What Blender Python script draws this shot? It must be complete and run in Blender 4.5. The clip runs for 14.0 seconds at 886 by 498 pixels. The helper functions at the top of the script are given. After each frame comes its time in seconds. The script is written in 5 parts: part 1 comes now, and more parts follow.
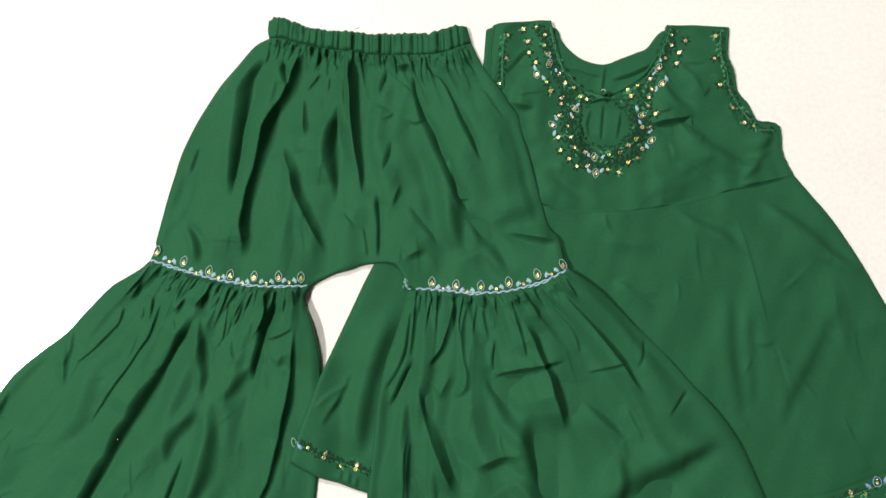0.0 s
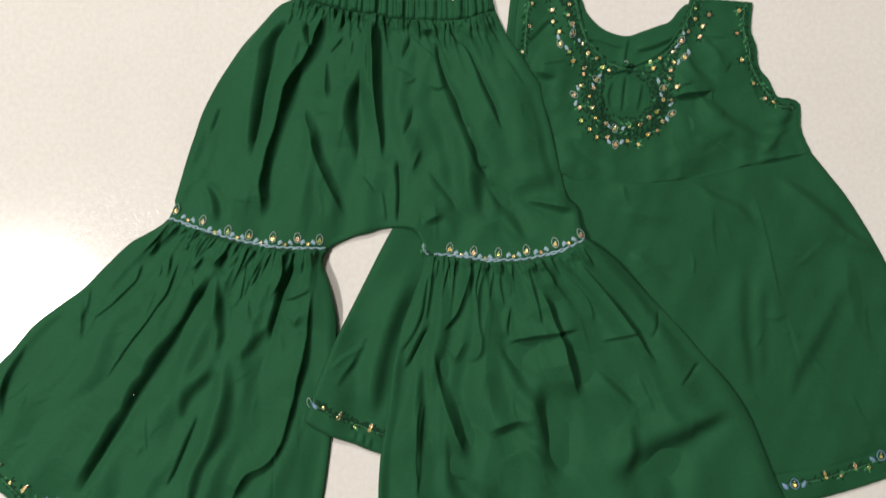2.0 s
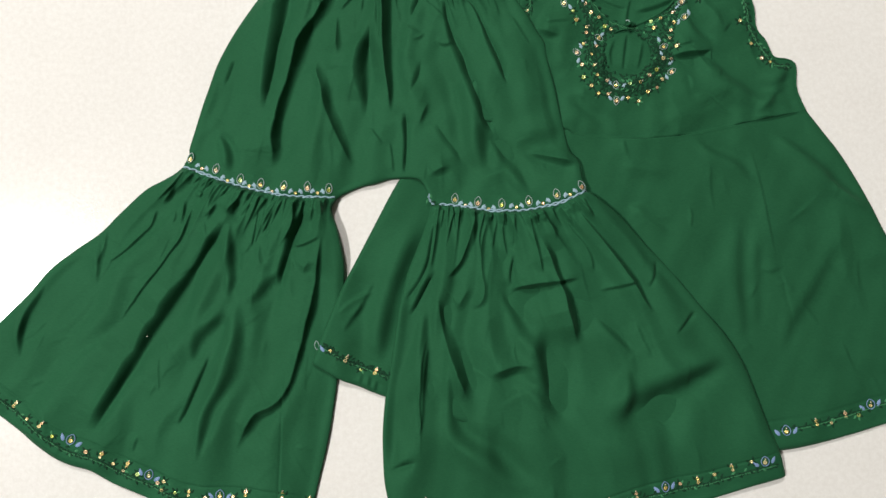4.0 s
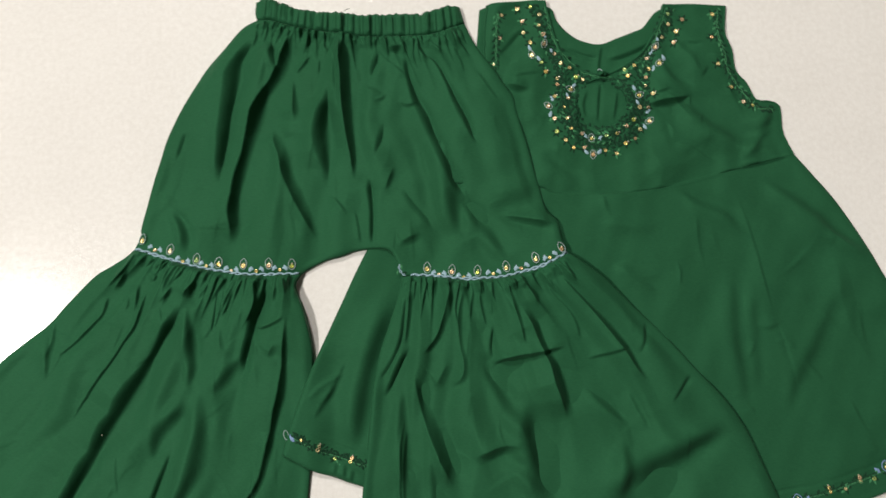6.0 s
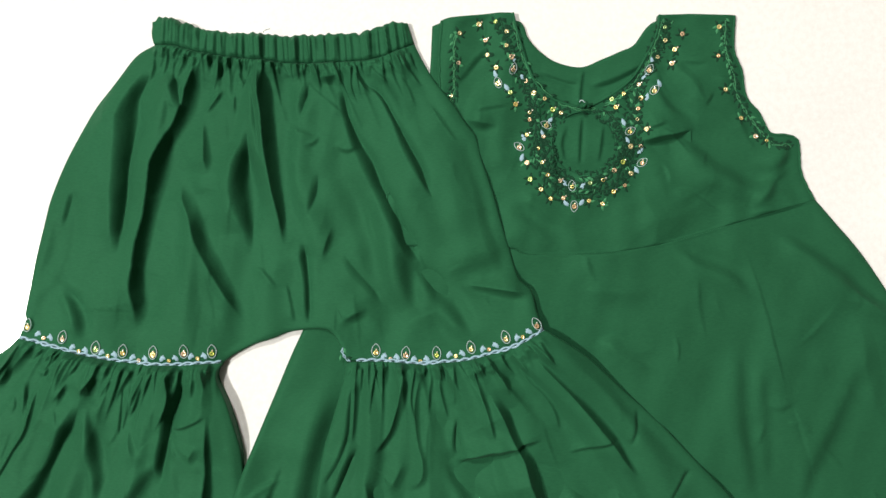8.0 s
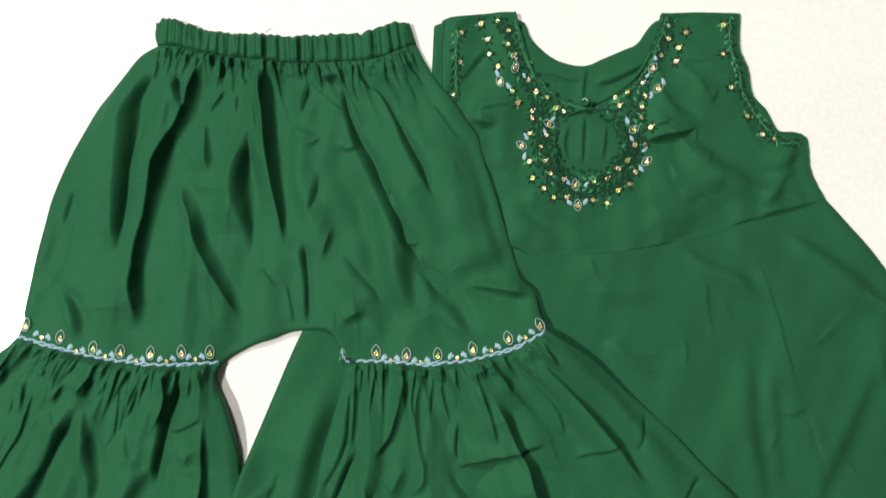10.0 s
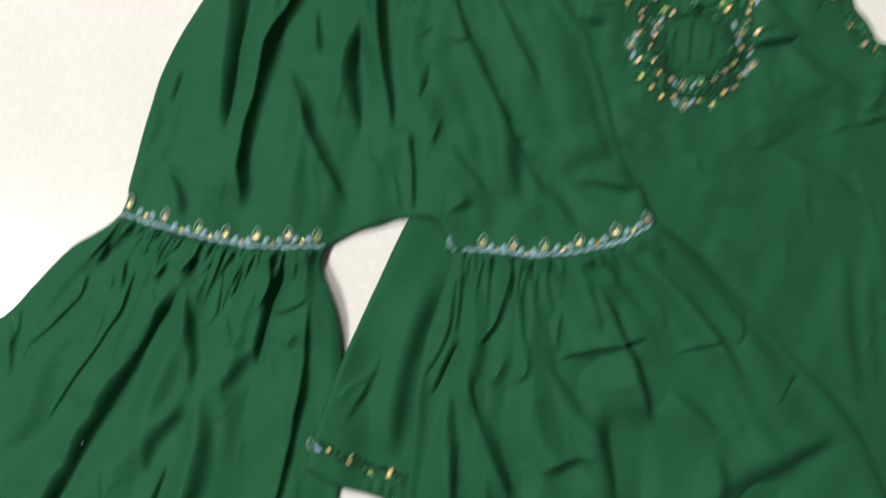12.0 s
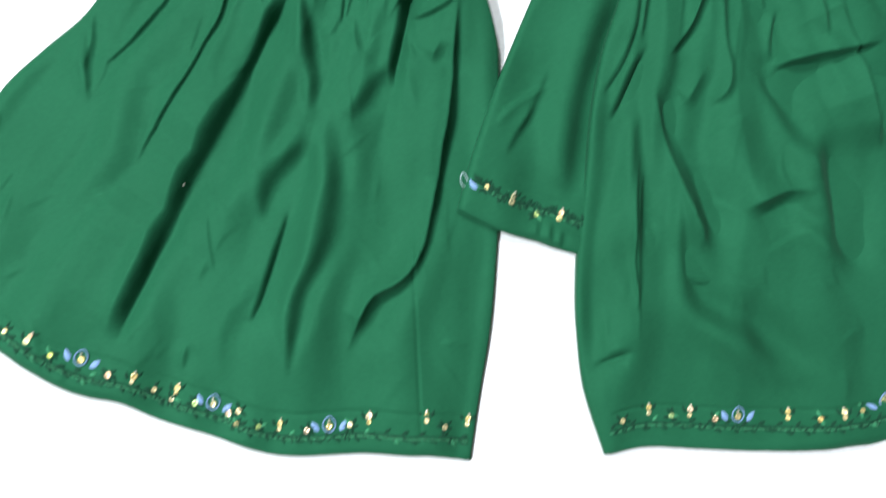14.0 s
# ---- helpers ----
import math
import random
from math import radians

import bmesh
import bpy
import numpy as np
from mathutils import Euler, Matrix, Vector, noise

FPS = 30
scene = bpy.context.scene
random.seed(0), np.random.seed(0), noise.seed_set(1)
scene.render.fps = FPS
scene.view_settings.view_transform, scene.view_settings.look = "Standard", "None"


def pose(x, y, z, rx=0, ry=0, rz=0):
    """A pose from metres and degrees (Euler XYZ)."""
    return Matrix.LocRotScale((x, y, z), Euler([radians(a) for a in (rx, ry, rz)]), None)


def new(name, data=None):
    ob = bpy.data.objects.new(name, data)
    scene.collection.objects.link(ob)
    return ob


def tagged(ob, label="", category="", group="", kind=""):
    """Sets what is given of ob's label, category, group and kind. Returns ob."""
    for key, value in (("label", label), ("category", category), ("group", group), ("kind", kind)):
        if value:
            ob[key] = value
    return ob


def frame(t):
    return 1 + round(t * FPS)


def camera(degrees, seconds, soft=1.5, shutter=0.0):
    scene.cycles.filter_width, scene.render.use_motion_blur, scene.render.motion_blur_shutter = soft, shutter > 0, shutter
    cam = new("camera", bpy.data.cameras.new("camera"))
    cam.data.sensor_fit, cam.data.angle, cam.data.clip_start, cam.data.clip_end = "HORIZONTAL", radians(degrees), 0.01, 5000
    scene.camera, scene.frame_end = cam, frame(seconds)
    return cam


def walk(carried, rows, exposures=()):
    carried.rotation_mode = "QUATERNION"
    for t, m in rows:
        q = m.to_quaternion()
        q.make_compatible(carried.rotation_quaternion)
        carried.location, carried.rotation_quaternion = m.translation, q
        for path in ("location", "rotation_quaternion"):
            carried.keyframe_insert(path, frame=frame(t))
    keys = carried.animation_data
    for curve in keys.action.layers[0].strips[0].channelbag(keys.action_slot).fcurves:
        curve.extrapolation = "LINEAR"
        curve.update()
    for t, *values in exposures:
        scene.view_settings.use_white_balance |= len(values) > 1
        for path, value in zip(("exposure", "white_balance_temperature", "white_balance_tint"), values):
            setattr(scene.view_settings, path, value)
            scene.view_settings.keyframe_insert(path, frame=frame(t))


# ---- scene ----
cam = camera(60.0, 14.0, soft=1.5, shutter=0.8)
PATH = [
    (0, pose(0.0097, -0.0706, 0.8100, 5.11, 0.65, 0.04)),
    (0.5, pose(0.0030, -0.0690, 0.8112, 4.55, 0.31, 0.38)),
    (1, pose(0.0045, -0.0806, 0.8106, 4.85, 0.35, 0.77)),
    (1.5, pose(-0.0096, -0.1025, 0.8105, 5.69, -0.05, 1.30)),
    (2, pose(-0.0187, -0.0857, 0.8137, 3.60, -0.14, 1.62)),
    (2.5, pose(-0.0244, -0.0920, 0.8198, 2.89, -0.39, 1.58)),
    (2.7, pose(-0.0215, -0.0997, 0.8252, 2.97, 0.05, 1.65)),
    (4.8, pose(-0.0184, -0.1532, 0.8371, 5.92, -0.12, 2.53)),
    (5, pose(-0.0123, -0.1458, 0.8264, 6.84, 0.10, 2.45)),
    (5.5, pose(-0.0033, -0.1192, 0.7987, 7.13, 0.35, 1.90)),
    (6, pose(0.0013, -0.0974, 0.7851, 6.07, -0.22, -0.75)),
    (6.5, pose(0.0004, -0.0640, 0.7785, 4.39, -0.98, -2.33)),
    (7, pose(0.0207, -0.0199, 0.7283, 5.60, -1.40, -2.83)),
    (7.5, pose(0.0322, 0.0230, 0.6772, 2.33, -1.33, -2.44)),
    (7.7, pose(0.0314, 0.0490, 0.6625, 0.11, -1.53, -2.23)),
    (9.8, pose(0.0381, 0.0423, 0.6489, 0.91, -1.11, -2.14)),
    (10, pose(0.0435, 0.0193, 0.6479, 2.69, -0.26, -2.14)),
    (10.5, pose(0.0275, 0.0118, 0.6505, 2.31, -0.45, -1.89)),
    (11, pose(0.0106, 0.0039, 0.6595, 2.34, -0.62, -1.72)),
    (11.5, pose(-0.0042, -0.0239, 0.6689, 3.58, -0.37, -1.15)),
    (12, pose(-0.0669, -0.0754, 0.6437, 3.18, -2.08, -0.25)),
    (12.5, pose(-0.1148, -0.1510, 0.5776, -1.94, 0.65, -0.86)),
    (13, pose(-0.1726, -0.1801, 0.5473, -1.86, -3.02, -2.29)),
    (13.5, pose(-0.1829, -0.1983, 0.5213, -1.69, -3.62, -1.89)),
    (14, pose(-0.1818, -0.1981, 0.5164, -5.03, -1.83, -1.59)),
]
EXPOSURES = [(0.0, 0.35, 6500, 10), (0.4, -0.17, 6700, 11), (2.7, -0.17, 6700, 11), (4.8, 0.12, 6250, 8), (5.3, -0.1, 6550, 10), (6.5, -0.1, 6600, 10), (7.2, 0.38, 6400, 8), (11.4, 0.28, 6400, 8), (12.1, 0.05, 6300, 8), (12.5, 0.76, 5450, 6), (14.0, 0.88, 5550, 7)]
walk(cam, PATH, EXPOSURES)

# ---- world, lights ----
world = bpy.data.worlds.new("room_air")
world.use_nodes = True
world.node_tree.nodes["Background"].inputs[0].default_value = (1.0, 0.92, 0.80, 1)
world.node_tree.nodes["Background"].inputs[1].default_value = 0.03
scene.world = world

CEILING = 5.4
# First lamp set from its glare on the counter; other two are added fill.
LAMPS = [(-3.4, -0.35, 365.0), (-1.8, 4.0, 320.0), (4.3, 0.3, 20.0)]


def lamp(x, y, watts):
    data = bpy.data.lights.new("key_fill_light", "AREA")
    data.shape, data.size, data.size_y = "RECTANGLE", 0.62, 0.62
    data.energy, data.color = watts, (1.0, 0.965, 0.91)
    ob = new("key_fill_light", data)
    ob.location = (x, y, CEILING - 0.045)
    return ob


for lx, ly, lw in LAMPS:
    lamp(lx, ly, lw)


# ---- materials ----
def material(name, base, rough=0.6, metal=0.0, spec=0.4):
    m = bpy.data.materials.new(name)
    m.use_nodes = True
    b = m.node_tree.nodes["Principled BSDF"]
    b.inputs["Base Color"].default_value = (*base, 1)
    b.inputs["Roughness"].default_value = rough
    b.inputs["Metallic"].default_value = metal
    b.inputs["Specular IOR Level"].default_value = spec
    return m, m.node_tree, b


def node(nt, kind, **values):
    n = nt.nodes.new(kind)
    for key, value in values.items():
        n.inputs[key].default_value = value
    return n


def mixed(nt, fac, a, b):
    n = nt.nodes.new("ShaderNodeMix")
    n.data_type = "RGBA"
    nt.links.new(fac, n.inputs["Factor"])
    n.inputs["A"].default_value, n.inputs["B"].default_value = (*a, 1), (*b, 1)
    return n.outputs["Result"]


def bump(nt, b, height, strength, distance, under=None):
    n = node(nt, "ShaderNodeBump", Strength=strength, Distance=distance)
    nt.links.new(height, n.inputs["Height"])
    if under is not None:
        nt.links.new(under.outputs[0], n.inputs["Normal"])
    nt.links.new(n.outputs[0], b.inputs["Normal"])
    return n


def cloth(name, dark, light):
    """Lightly lustrous plain-woven cotton."""
    m, nt, b = material(name, light, 0.56, 0.0, 0.11)
    b.inputs["Specular Tint"].default_value = (0.30, 1.0, 0.52, 1)
    at = nt.nodes.new("ShaderNodeTexCoord")
    broad = node(nt, "ShaderNodeTexNoise", Scale=9.0, Detail=4.0)
    nt.links.new(at.outputs["Object"], broad.inputs["Vector"])
    nt.links.new(mixed(nt, broad.outputs["Fac"], dark, light), b.inputs["Base Color"])
    b.inputs["Sheen Weight"].default_value = 0.04
    b.inputs["Sheen Roughness"].default_value = 0.4
    b.inputs["Sheen Tint"].default_value = (0.45, 0.9, 0.6, 1)
    stretch = nt.nodes.new("ShaderNodeMapping")
    stretch.inputs["Scale"].default_value = (260, 900, 500)
    nt.links.new(at.outputs["Object"], stretch.inputs["Vector"])
    weave = node(nt, "ShaderNodeTexNoise", Scale=1.0, Detail=2.0)
    nt.links.new(stretch.outputs[0], weave.inputs["Vector"])
    slub = nt.nodes.new("ShaderNodeMix")
    slub.data_type, slub.blend_type = "RGBA", "MULTIPLY"
    slub.inputs["Factor"].default_value = 1.0
    nt.links.new(b.inputs["Base Color"].links[0].from_socket, slub.inputs["A"])
    nt.links.new(mixed(nt, weave.outputs["Fac"], (0.80, 0.81, 0.82), (1.18, 1.17, 1.16)), slub.inputs["B"])
    nt.links.new(slub.outputs["Result"], b.inputs["Base Color"])
    first = bump(nt, b, weave.outputs["Fac"], 0.22, 0.0005)
    crush = node(nt, "ShaderNodeTexNoise", Scale=70.0, Detail=3.0)
    nt.links.new(at.outputs["Object"], crush.inputs["Vector"])
    bump(nt, b, crush.outputs["Fac"], 0.26, 0.002, first)
    return m


GREEN = cloth("green_cotton", (0.0142, 0.070, 0.0313), (0.0194, 0.0945, 0.0438))


def thread(name, base, rough=0.5, spec=0.3):
    m, nt, b = material(name, base, rough, 0.0, spec)
    b.inputs["Sheen Weight"].default_value = 0.05
    at = nt.nodes.new("ShaderNodeTexCoord")
    strands = node(nt, "ShaderNodeTexNoise", Scale=900.0, Detail=2.0)
    nt.links.new(at.outputs["Object"], strands.inputs["Vector"])
    shade = [c * 0.6 for c in base]
    nt.links.new(mixed(nt, strands.outputs["Fac"], shade, base), b.inputs["Base Color"])
    bump(nt, b, strands.outputs["Fac"], 0.5, 0.0006)
    return m


BLUE = thread("pale_blue_thread", (0.34, 0.51, 0.60))
SILVER = thread("silver_blue_thread", (0.46, 0.58, 0.58), 0.4)
VIOLET = thread("cornflower_blue_thread", (0.24, 0.36, 0.62))
MOSS = thread("dark_green_thread", (0.009, 0.050, 0.023), 0.6, 0.08)
LEAFY = thread("leaf_green_thread", (0.06, 0.25, 0.11), 0.6, 0.12)


def foil(name, one, two):
    """Metallic film, each piece a little different."""
    m, nt, b = material(name, one, 0.24, 0.6, 0.8)
    info = nt.nodes.new("ShaderNodeObjectInfo")
    nt.links.new(mixed(nt, info.outputs["Random"], one, two), b.inputs["Base Color"])
    return m


GOLD = foil("gold_sequin_film", (1.0, 0.75, 0.24), (0.98, 0.86, 0.48))
COPPER = foil("copper_sequin_film", (0.92, 0.58, 0.30), (0.92, 0.72, 0.50))
LIME = foil("lime_sequin_film", (0.72, 0.80, 0.16), (0.40, 0.62, 0.28))
PEARL = foil("champagne_bead_film", (0.90, 0.78, 0.55), (0.80, 0.80, 0.70))


def stone():
    """White speckled worktop with small glassy flakes."""
    m, nt, b = material("white_speckled_quartz", (0.74, 0.715, 0.68), 0.2, 0.0, 0.5)
    at = nt.nodes.new("ShaderNodeTexCoord")
    cloud = node(nt, "ShaderNodeTexNoise", Scale=14.0, Detail=5.0)
    nt.links.new(at.outputs["Object"], cloud.inputs["Vector"])
    grains = node(nt, "ShaderNodeTexVoronoi", Scale=260.0)
    nt.links.new(at.outputs["Object"], grains.inputs["Vector"])
    coarse = node(nt, "ShaderNodeTexNoise", Scale=190.0, Detail=4.0, Roughness=0.7)
    nt.links.new(at.outputs["Object"], coarse.inputs["Vector"])
    ramp = nt.nodes.new("ShaderNodeValToRGB")
    ramp.color_ramp.elements[0].position, ramp.color_ramp.elements[1].position = 0.36, 0.66
    ramp.color_ramp.elements[0].color = (0.77, 0.75, 0.72, 1)
    ramp.color_ramp.elements[1].color = (0.835, 0.82, 0.795, 1)
    nt.links.new(coarse.outputs["Fac"], ramp.inputs["Fac"])
    tint = nt.nodes.new("ShaderNodeMix")
    tint.data_type, tint.blend_type = "RGBA", "MULTIPLY"
    tint.inputs["Factor"].default_value = 1.0
    nt.links.new(ramp.outputs[0], tint.inputs["A"])
    nt.links.new(mixed(nt, cloud.outputs["Fac"], (0.93, 0.925, 0.92), (1.0, 1.0, 1.0)), tint.inputs["B"])
    nt.links.new(tint.outputs["Result"], b.inputs["Base Color"])
    wear = nt.nodes.new("ShaderNodeMapRange")
    wear.inputs["To Min"].default_value, wear.inputs["To Max"].default_value = 0.08, 0.22
    nt.links.new(coarse.outputs["Fac"], wear.inputs["Value"])
    nt.links.new(wear.outputs[0], b.inputs["Roughness"])
    flakes = bump(nt, b, grains.outputs["Color"], 0.12, 0.0004)
    bump(nt, b, coarse.outputs["Fac"], 0.08, 0.0005, flakes)
    return m


STONE = stone()


def plaster(name, base):
    m, nt, b = material(name, base, 0.85)
    at = nt.nodes.new("ShaderNodeTexCoord")
    n = node(nt, "ShaderNodeTexNoise", Scale=3.0, Detail=6.0)
    nt.links.new(at.outputs["Object"], n.inputs["Vector"])
    nt.links.new(mixed(nt, n.outputs["Fac"], [c * 0.9 for c in base], base), b.inputs["Base Color"])
    bump(nt, b, n.outputs["Fac"], 0.1, 0.004)
    return m


WALL = plaster("warm_grey_wall_paint", (0.18, 0.160, 0.130))
# For the unseen south wall: dark so that little light bounces from there.
FILL_CUT = plaster("fill_cutting_wall_brown", (0.10, 0.085, 0.07))
FLOOR = plaster("grey_floor_screed", (0.24, 0.233, 0.225))
FRAME = material("white_lamp_housing", (0.8, 0.8, 0.8), 0.4)[0]


# ---- mesh helpers ----
def mesh_object(name, bm, mat, parent=None, label="", smooth=True):
    data = bpy.data.meshes.new(name)
    bm.to_mesh(data)
    bm.free()
    data.materials.append(mat)
    if smooth:
        data.polygons.foreach_set("use_smooth", [True] * len(data.polygons))
    ob = new(name, data)
    ob.parent = parent
    return tagged(ob, label)


part = mesh_object


def box(bm, lo, hi):
    made = bmesh.ops.create_cube(bm, size=1.0)["verts"]
    for v in made:
        v.co = Vector([lo[i] + (v.co[i] + 0.5) * (hi[i] - lo[i]) for i in range(3)])
    return made


def points(text):
    return np.array([[float(c) for c in p.split(",")] for p in text.split()])


def smooth_line(text, n=60):
    """A smooth line through the given points (cm), n points evenly along it."""
    p = points(text) if isinstance(text, str) else np.asarray(text, float)
    if len(p) == 2:
        dense = p[0] + (p[1] - p[0]) * np.linspace(0, 1, 50)[:, None]
    else:
        q = np.vstack([2 * p[0] - p[1], p, 2 * p[-1] - p[-2]])
        t = np.linspace(0, 1, 20, endpoint=False)[:, None]
        bits = []
        for a, b, c, d in zip(q, q[1:], q[2:], q[3:]):
            bits.append(0.5 * (2 * b + (c - a) * t + (2 * a - 5 * b + 4 * c - d) * t ** 2 + (3 * b - a - 3 * c + d) * t ** 3))
        dense = np.vstack(bits + [p[-1:]])
    s = np.r_[0, np.cumsum(np.hypot(*np.diff(dense, axis=0).T))]
    at = np.linspace(0, s[-1], n)
    return np.c_[np.interp(at, s, dense[:, 0]), np.interp(at, s, dense[:, 1])]


def to_line(line, x, y):
    """Distance to a line, the side (positive to the left of its way) and how far along, 0 to 1."""
    if x.size < 400:
        a, d = line[:-1], np.diff(line, axis=0)
        px, py = x.reshape(-1, 1) - a[:, 0], y.reshape(-1, 1) - a[:, 1]
        k = np.clip((px * d[:, 0] + py * d[:, 1]) / np.maximum((d * d).sum(axis=1), 1e-9), 0, 1)
        dist = np.hypot(px - k * d[:, 0], py - k * d[:, 1])
        i = dist.argmin(axis=1)
        row = np.arange(len(i))
        sign = np.sign(d[i, 0] * py[row, i] - d[i, 1] * px[row, i])
        return dist[row, i].reshape(x.shape), sign.reshape(x.shape), ((i + k[row, i]) / len(d)).reshape(x.shape)
    best = np.full(x.shape, 1e9)
    side, along = np.zeros(x.shape), np.zeros(x.shape)
    for i, (a, b) in enumerate(zip(line, line[1:])):
        d = b - a
        px, py = x - a[0], y - a[1]
        k = np.clip((px * d[0] + py * d[1]) / max(d @ d, 1e-9), 0, 1)
        dist = np.hypot(px - k * d[0], py - k * d[1])
        near = dist < best
        best = np.where(near, dist, best)
        side = np.where(near, np.sign(d[0] * py - d[1] * px), side)
        along = np.where(near, (i + k) / (len(line) - 1), along)
    return best, side, along


def step(a, b, x):
    k = np.clip((x - a) / (b - a), 0, 1)
    return k * k * (3 - 2 * k)


def warped(x, y):
    """Small sideways wander, so that no crease runs ruled."""
    dx = 0.16 * np.sin(0.43 * y + 0.3 * x) + 0.05 * np.sin(1.3 * y - 0.7 * x + 1.0)
    dy = 0.16 * np.sin(0.4 * x - 0.3 * y + 2.0) + 0.05 * np.sin(1.2 * x + 0.8 * y)
    return x + dx, y + dy


FOLD_DEPTH = 1.6


def fold(path, h, wl, wr, start=0.3, end=0.45):
    """A crease along a path: its height (below 0 a groove) and the widths of its two slopes, cm; the ends die away."""
    line = smooth_line(path, 26)
    phase = 3.0 * line[0, 0] + line[0, 1]

    reach = 3.2 * max(wl, wr) + 0.6
    lo, hi = line.min(axis=0) - reach, line.max(axis=0) + reach

    def height(x, y):
        inside = (x > lo[0]) & (x < hi[0]) & (y > lo[1]) & (y < hi[1])
        out = np.zeros(x.shape)
        if inside.any():
            out[inside] = bump_at(x[inside], y[inside])
        return out

    def bump_at(x, y):
        x, y = warped(x, y) if h > 0.12 else (x, y)
        d, side, along = to_line(line, x, y)
        ends = step(0, max(start, 1e-3), along) * step(0, max(end, 1e-3), 1 - along)
        w = np.where(side > 0, 0.75 * wr, wl) * (0.55 + 0.45 * ends)
        near = d / w
        sharp = 0.4 * np.clip(1 - (near / 1.55) ** 1.6, 0, 1) + 0.6 * np.exp(-near ** 1.5)
        prof = np.where(side > 0, sharp, np.exp(-1.1 * near ** 1.35))
        return 2.05 * h * ends * (0.85 + 0.15 * np.sin(9 * along + phase)) * prof
    return height


def band(path, steep, kind):
    """A fold whose cloth drops to the left of the path's way: x, y and the width of the drop along it, cm.
    Kind "L" has a sharp crest and eases out below, kind "R" rolls over softly into a sharp valley."""
    p = points(path)
    line = smooth_line(p[:, :2], 40)
    run = np.r_[0, np.cumsum(np.hypot(*np.diff(p[:, :2], axis=0).T))]
    wide = p[:, 2]
    soft = steep < 0.62 and wide.max() > 0.85
    fade = min(0.4, max(0.12, (0.4 + 1.6 * wide.max()) / run[-1]))
    reach = 4.0 * wide.max() + 1.6
    lo, hi = line.min(axis=0) - reach, line.max(axis=0) + reach

    def roll(x, y):
        """Wide and gentle: the same drop, smeared out along and across the path."""
        out = np.zeros(x.shape)
        way = np.gradient(line, axis=0)
        for k, (c, v) in enumerate(zip(line, way)):
            share = k / (len(line) - 1)
            blur = 0.6 * np.interp(share, run / run[-1], wide)
            ends = step(-0.05, 0.18, share) * step(-0.05, 0.18, 1 - share)
            dx, dy = x - c[0], y - c[1]
            out -= 0.88 * steep * ends * (v[0] * dy - v[1] * dx) / blur * np.exp(-(dx * dx + dy * dy) / (2 * blur * blur))
        return out

    def drop(x, y):
        d, side, along = to_line(line, x, y)
        w = np.interp(along, run / run[-1], wide)
        s = d * side
        u = np.clip(s / w + 0.5, 0, 1)
        fall = FOLD_DEPTH * steep * w
        top, ease = (0.62, 1 - (1 - u) ** 1.7) if kind == "L" else (0.45, u ** 1.7)
        before, after = 1.25 * w + 0.3, (1.2 * w + 0.3 if kind == "L" else 0.45 * w + 0.15)
        out = top - ease
        out = np.where(u <= 0, top * np.exp(-1.1 * (np.clip(-s - w / 2, 0, None) / before) ** 1.25), out)
        out = np.where(u >= 1, (top - 1) * np.exp(-1.1 * (np.clip(s - w / 2, 0, None) / after) ** 1.25), out)
        return out * fall * step(0, fade, along) * step(0, fade, 1 - along)

    def height(x, y):
        inside = (x > lo[0]) & (x < hi[0]) & (y > lo[1]) & (y < hi[1])
        out = np.zeros(x.shape)
        if inside.any():
            out[inside] = (roll if soft else drop)(x[inside], y[inside])
        return out
    return height


def gathers(line, apex, spread, count, tall, reach, seed):
    """Pleats that fan out from a gathered seam and die away, no two alike."""
    rng = np.random.default_rng(seed)
    lo, hi = spread
    mids = lo + (hi - lo) * (np.arange(count) + rng.uniform(0.0, 1.0, count)) / count
    pitch = (hi - lo) / count
    deal = [(rng.uniform(0.35, 1.4), rng.uniform(0.3, 1.0) ** 2 * 2.0 + 0.15, rng.uniform(0.3, 0.85), rng.uniform(-0.8, 0.8), rng.uniform(0.25, 0.6)) for _ in mids]

    def height(x, y):
        depth = to_line(line, x, y)[0]
        phi = np.arctan2(x - apex[0], apex[1] - y)
        out = np.zeros(x.shape)
        for m, (a, far, w, lean, steep) in zip(mids, deal):
            run = depth / reach
            s = phi - m - lean * pitch * run - 0.10 * pitch * np.sin(0.5 * depth + 40 * m)
            wide = w * pitch * (1 + 0.5 * run)
            prof = np.where(s < 0, np.exp(-1.1 * np.abs(s / wide) ** 1.25), np.exp(-np.abs(s / (steep * wide)) ** 1.7))
            out += 1.9 * tall * a * prof * np.exp(-(run / far) ** 1.6)
        return out
    return height


def lattice(seed):
    """Smooth random values between 0 and 1 over the plane."""
    table = np.random.default_rng(seed).random((64, 64))

    def value(x, y):
        i, j = np.floor(x).astype(int), np.floor(y).astype(int)
        u, v = x - i, y - j
        u, v = u * u * (3 - 2 * u), v * v * (3 - 2 * v)
        a, b = table[i % 64, j % 64], table[(i + 1) % 64, j % 64]
        c, d = table[i % 64, (j + 1) % 64], table[(i + 1) % 64, (j + 1) % 64]
        return (a * (1 - u) + b * u) * (1 - v) + (c * (1 - u) + d * u) * v
    return value


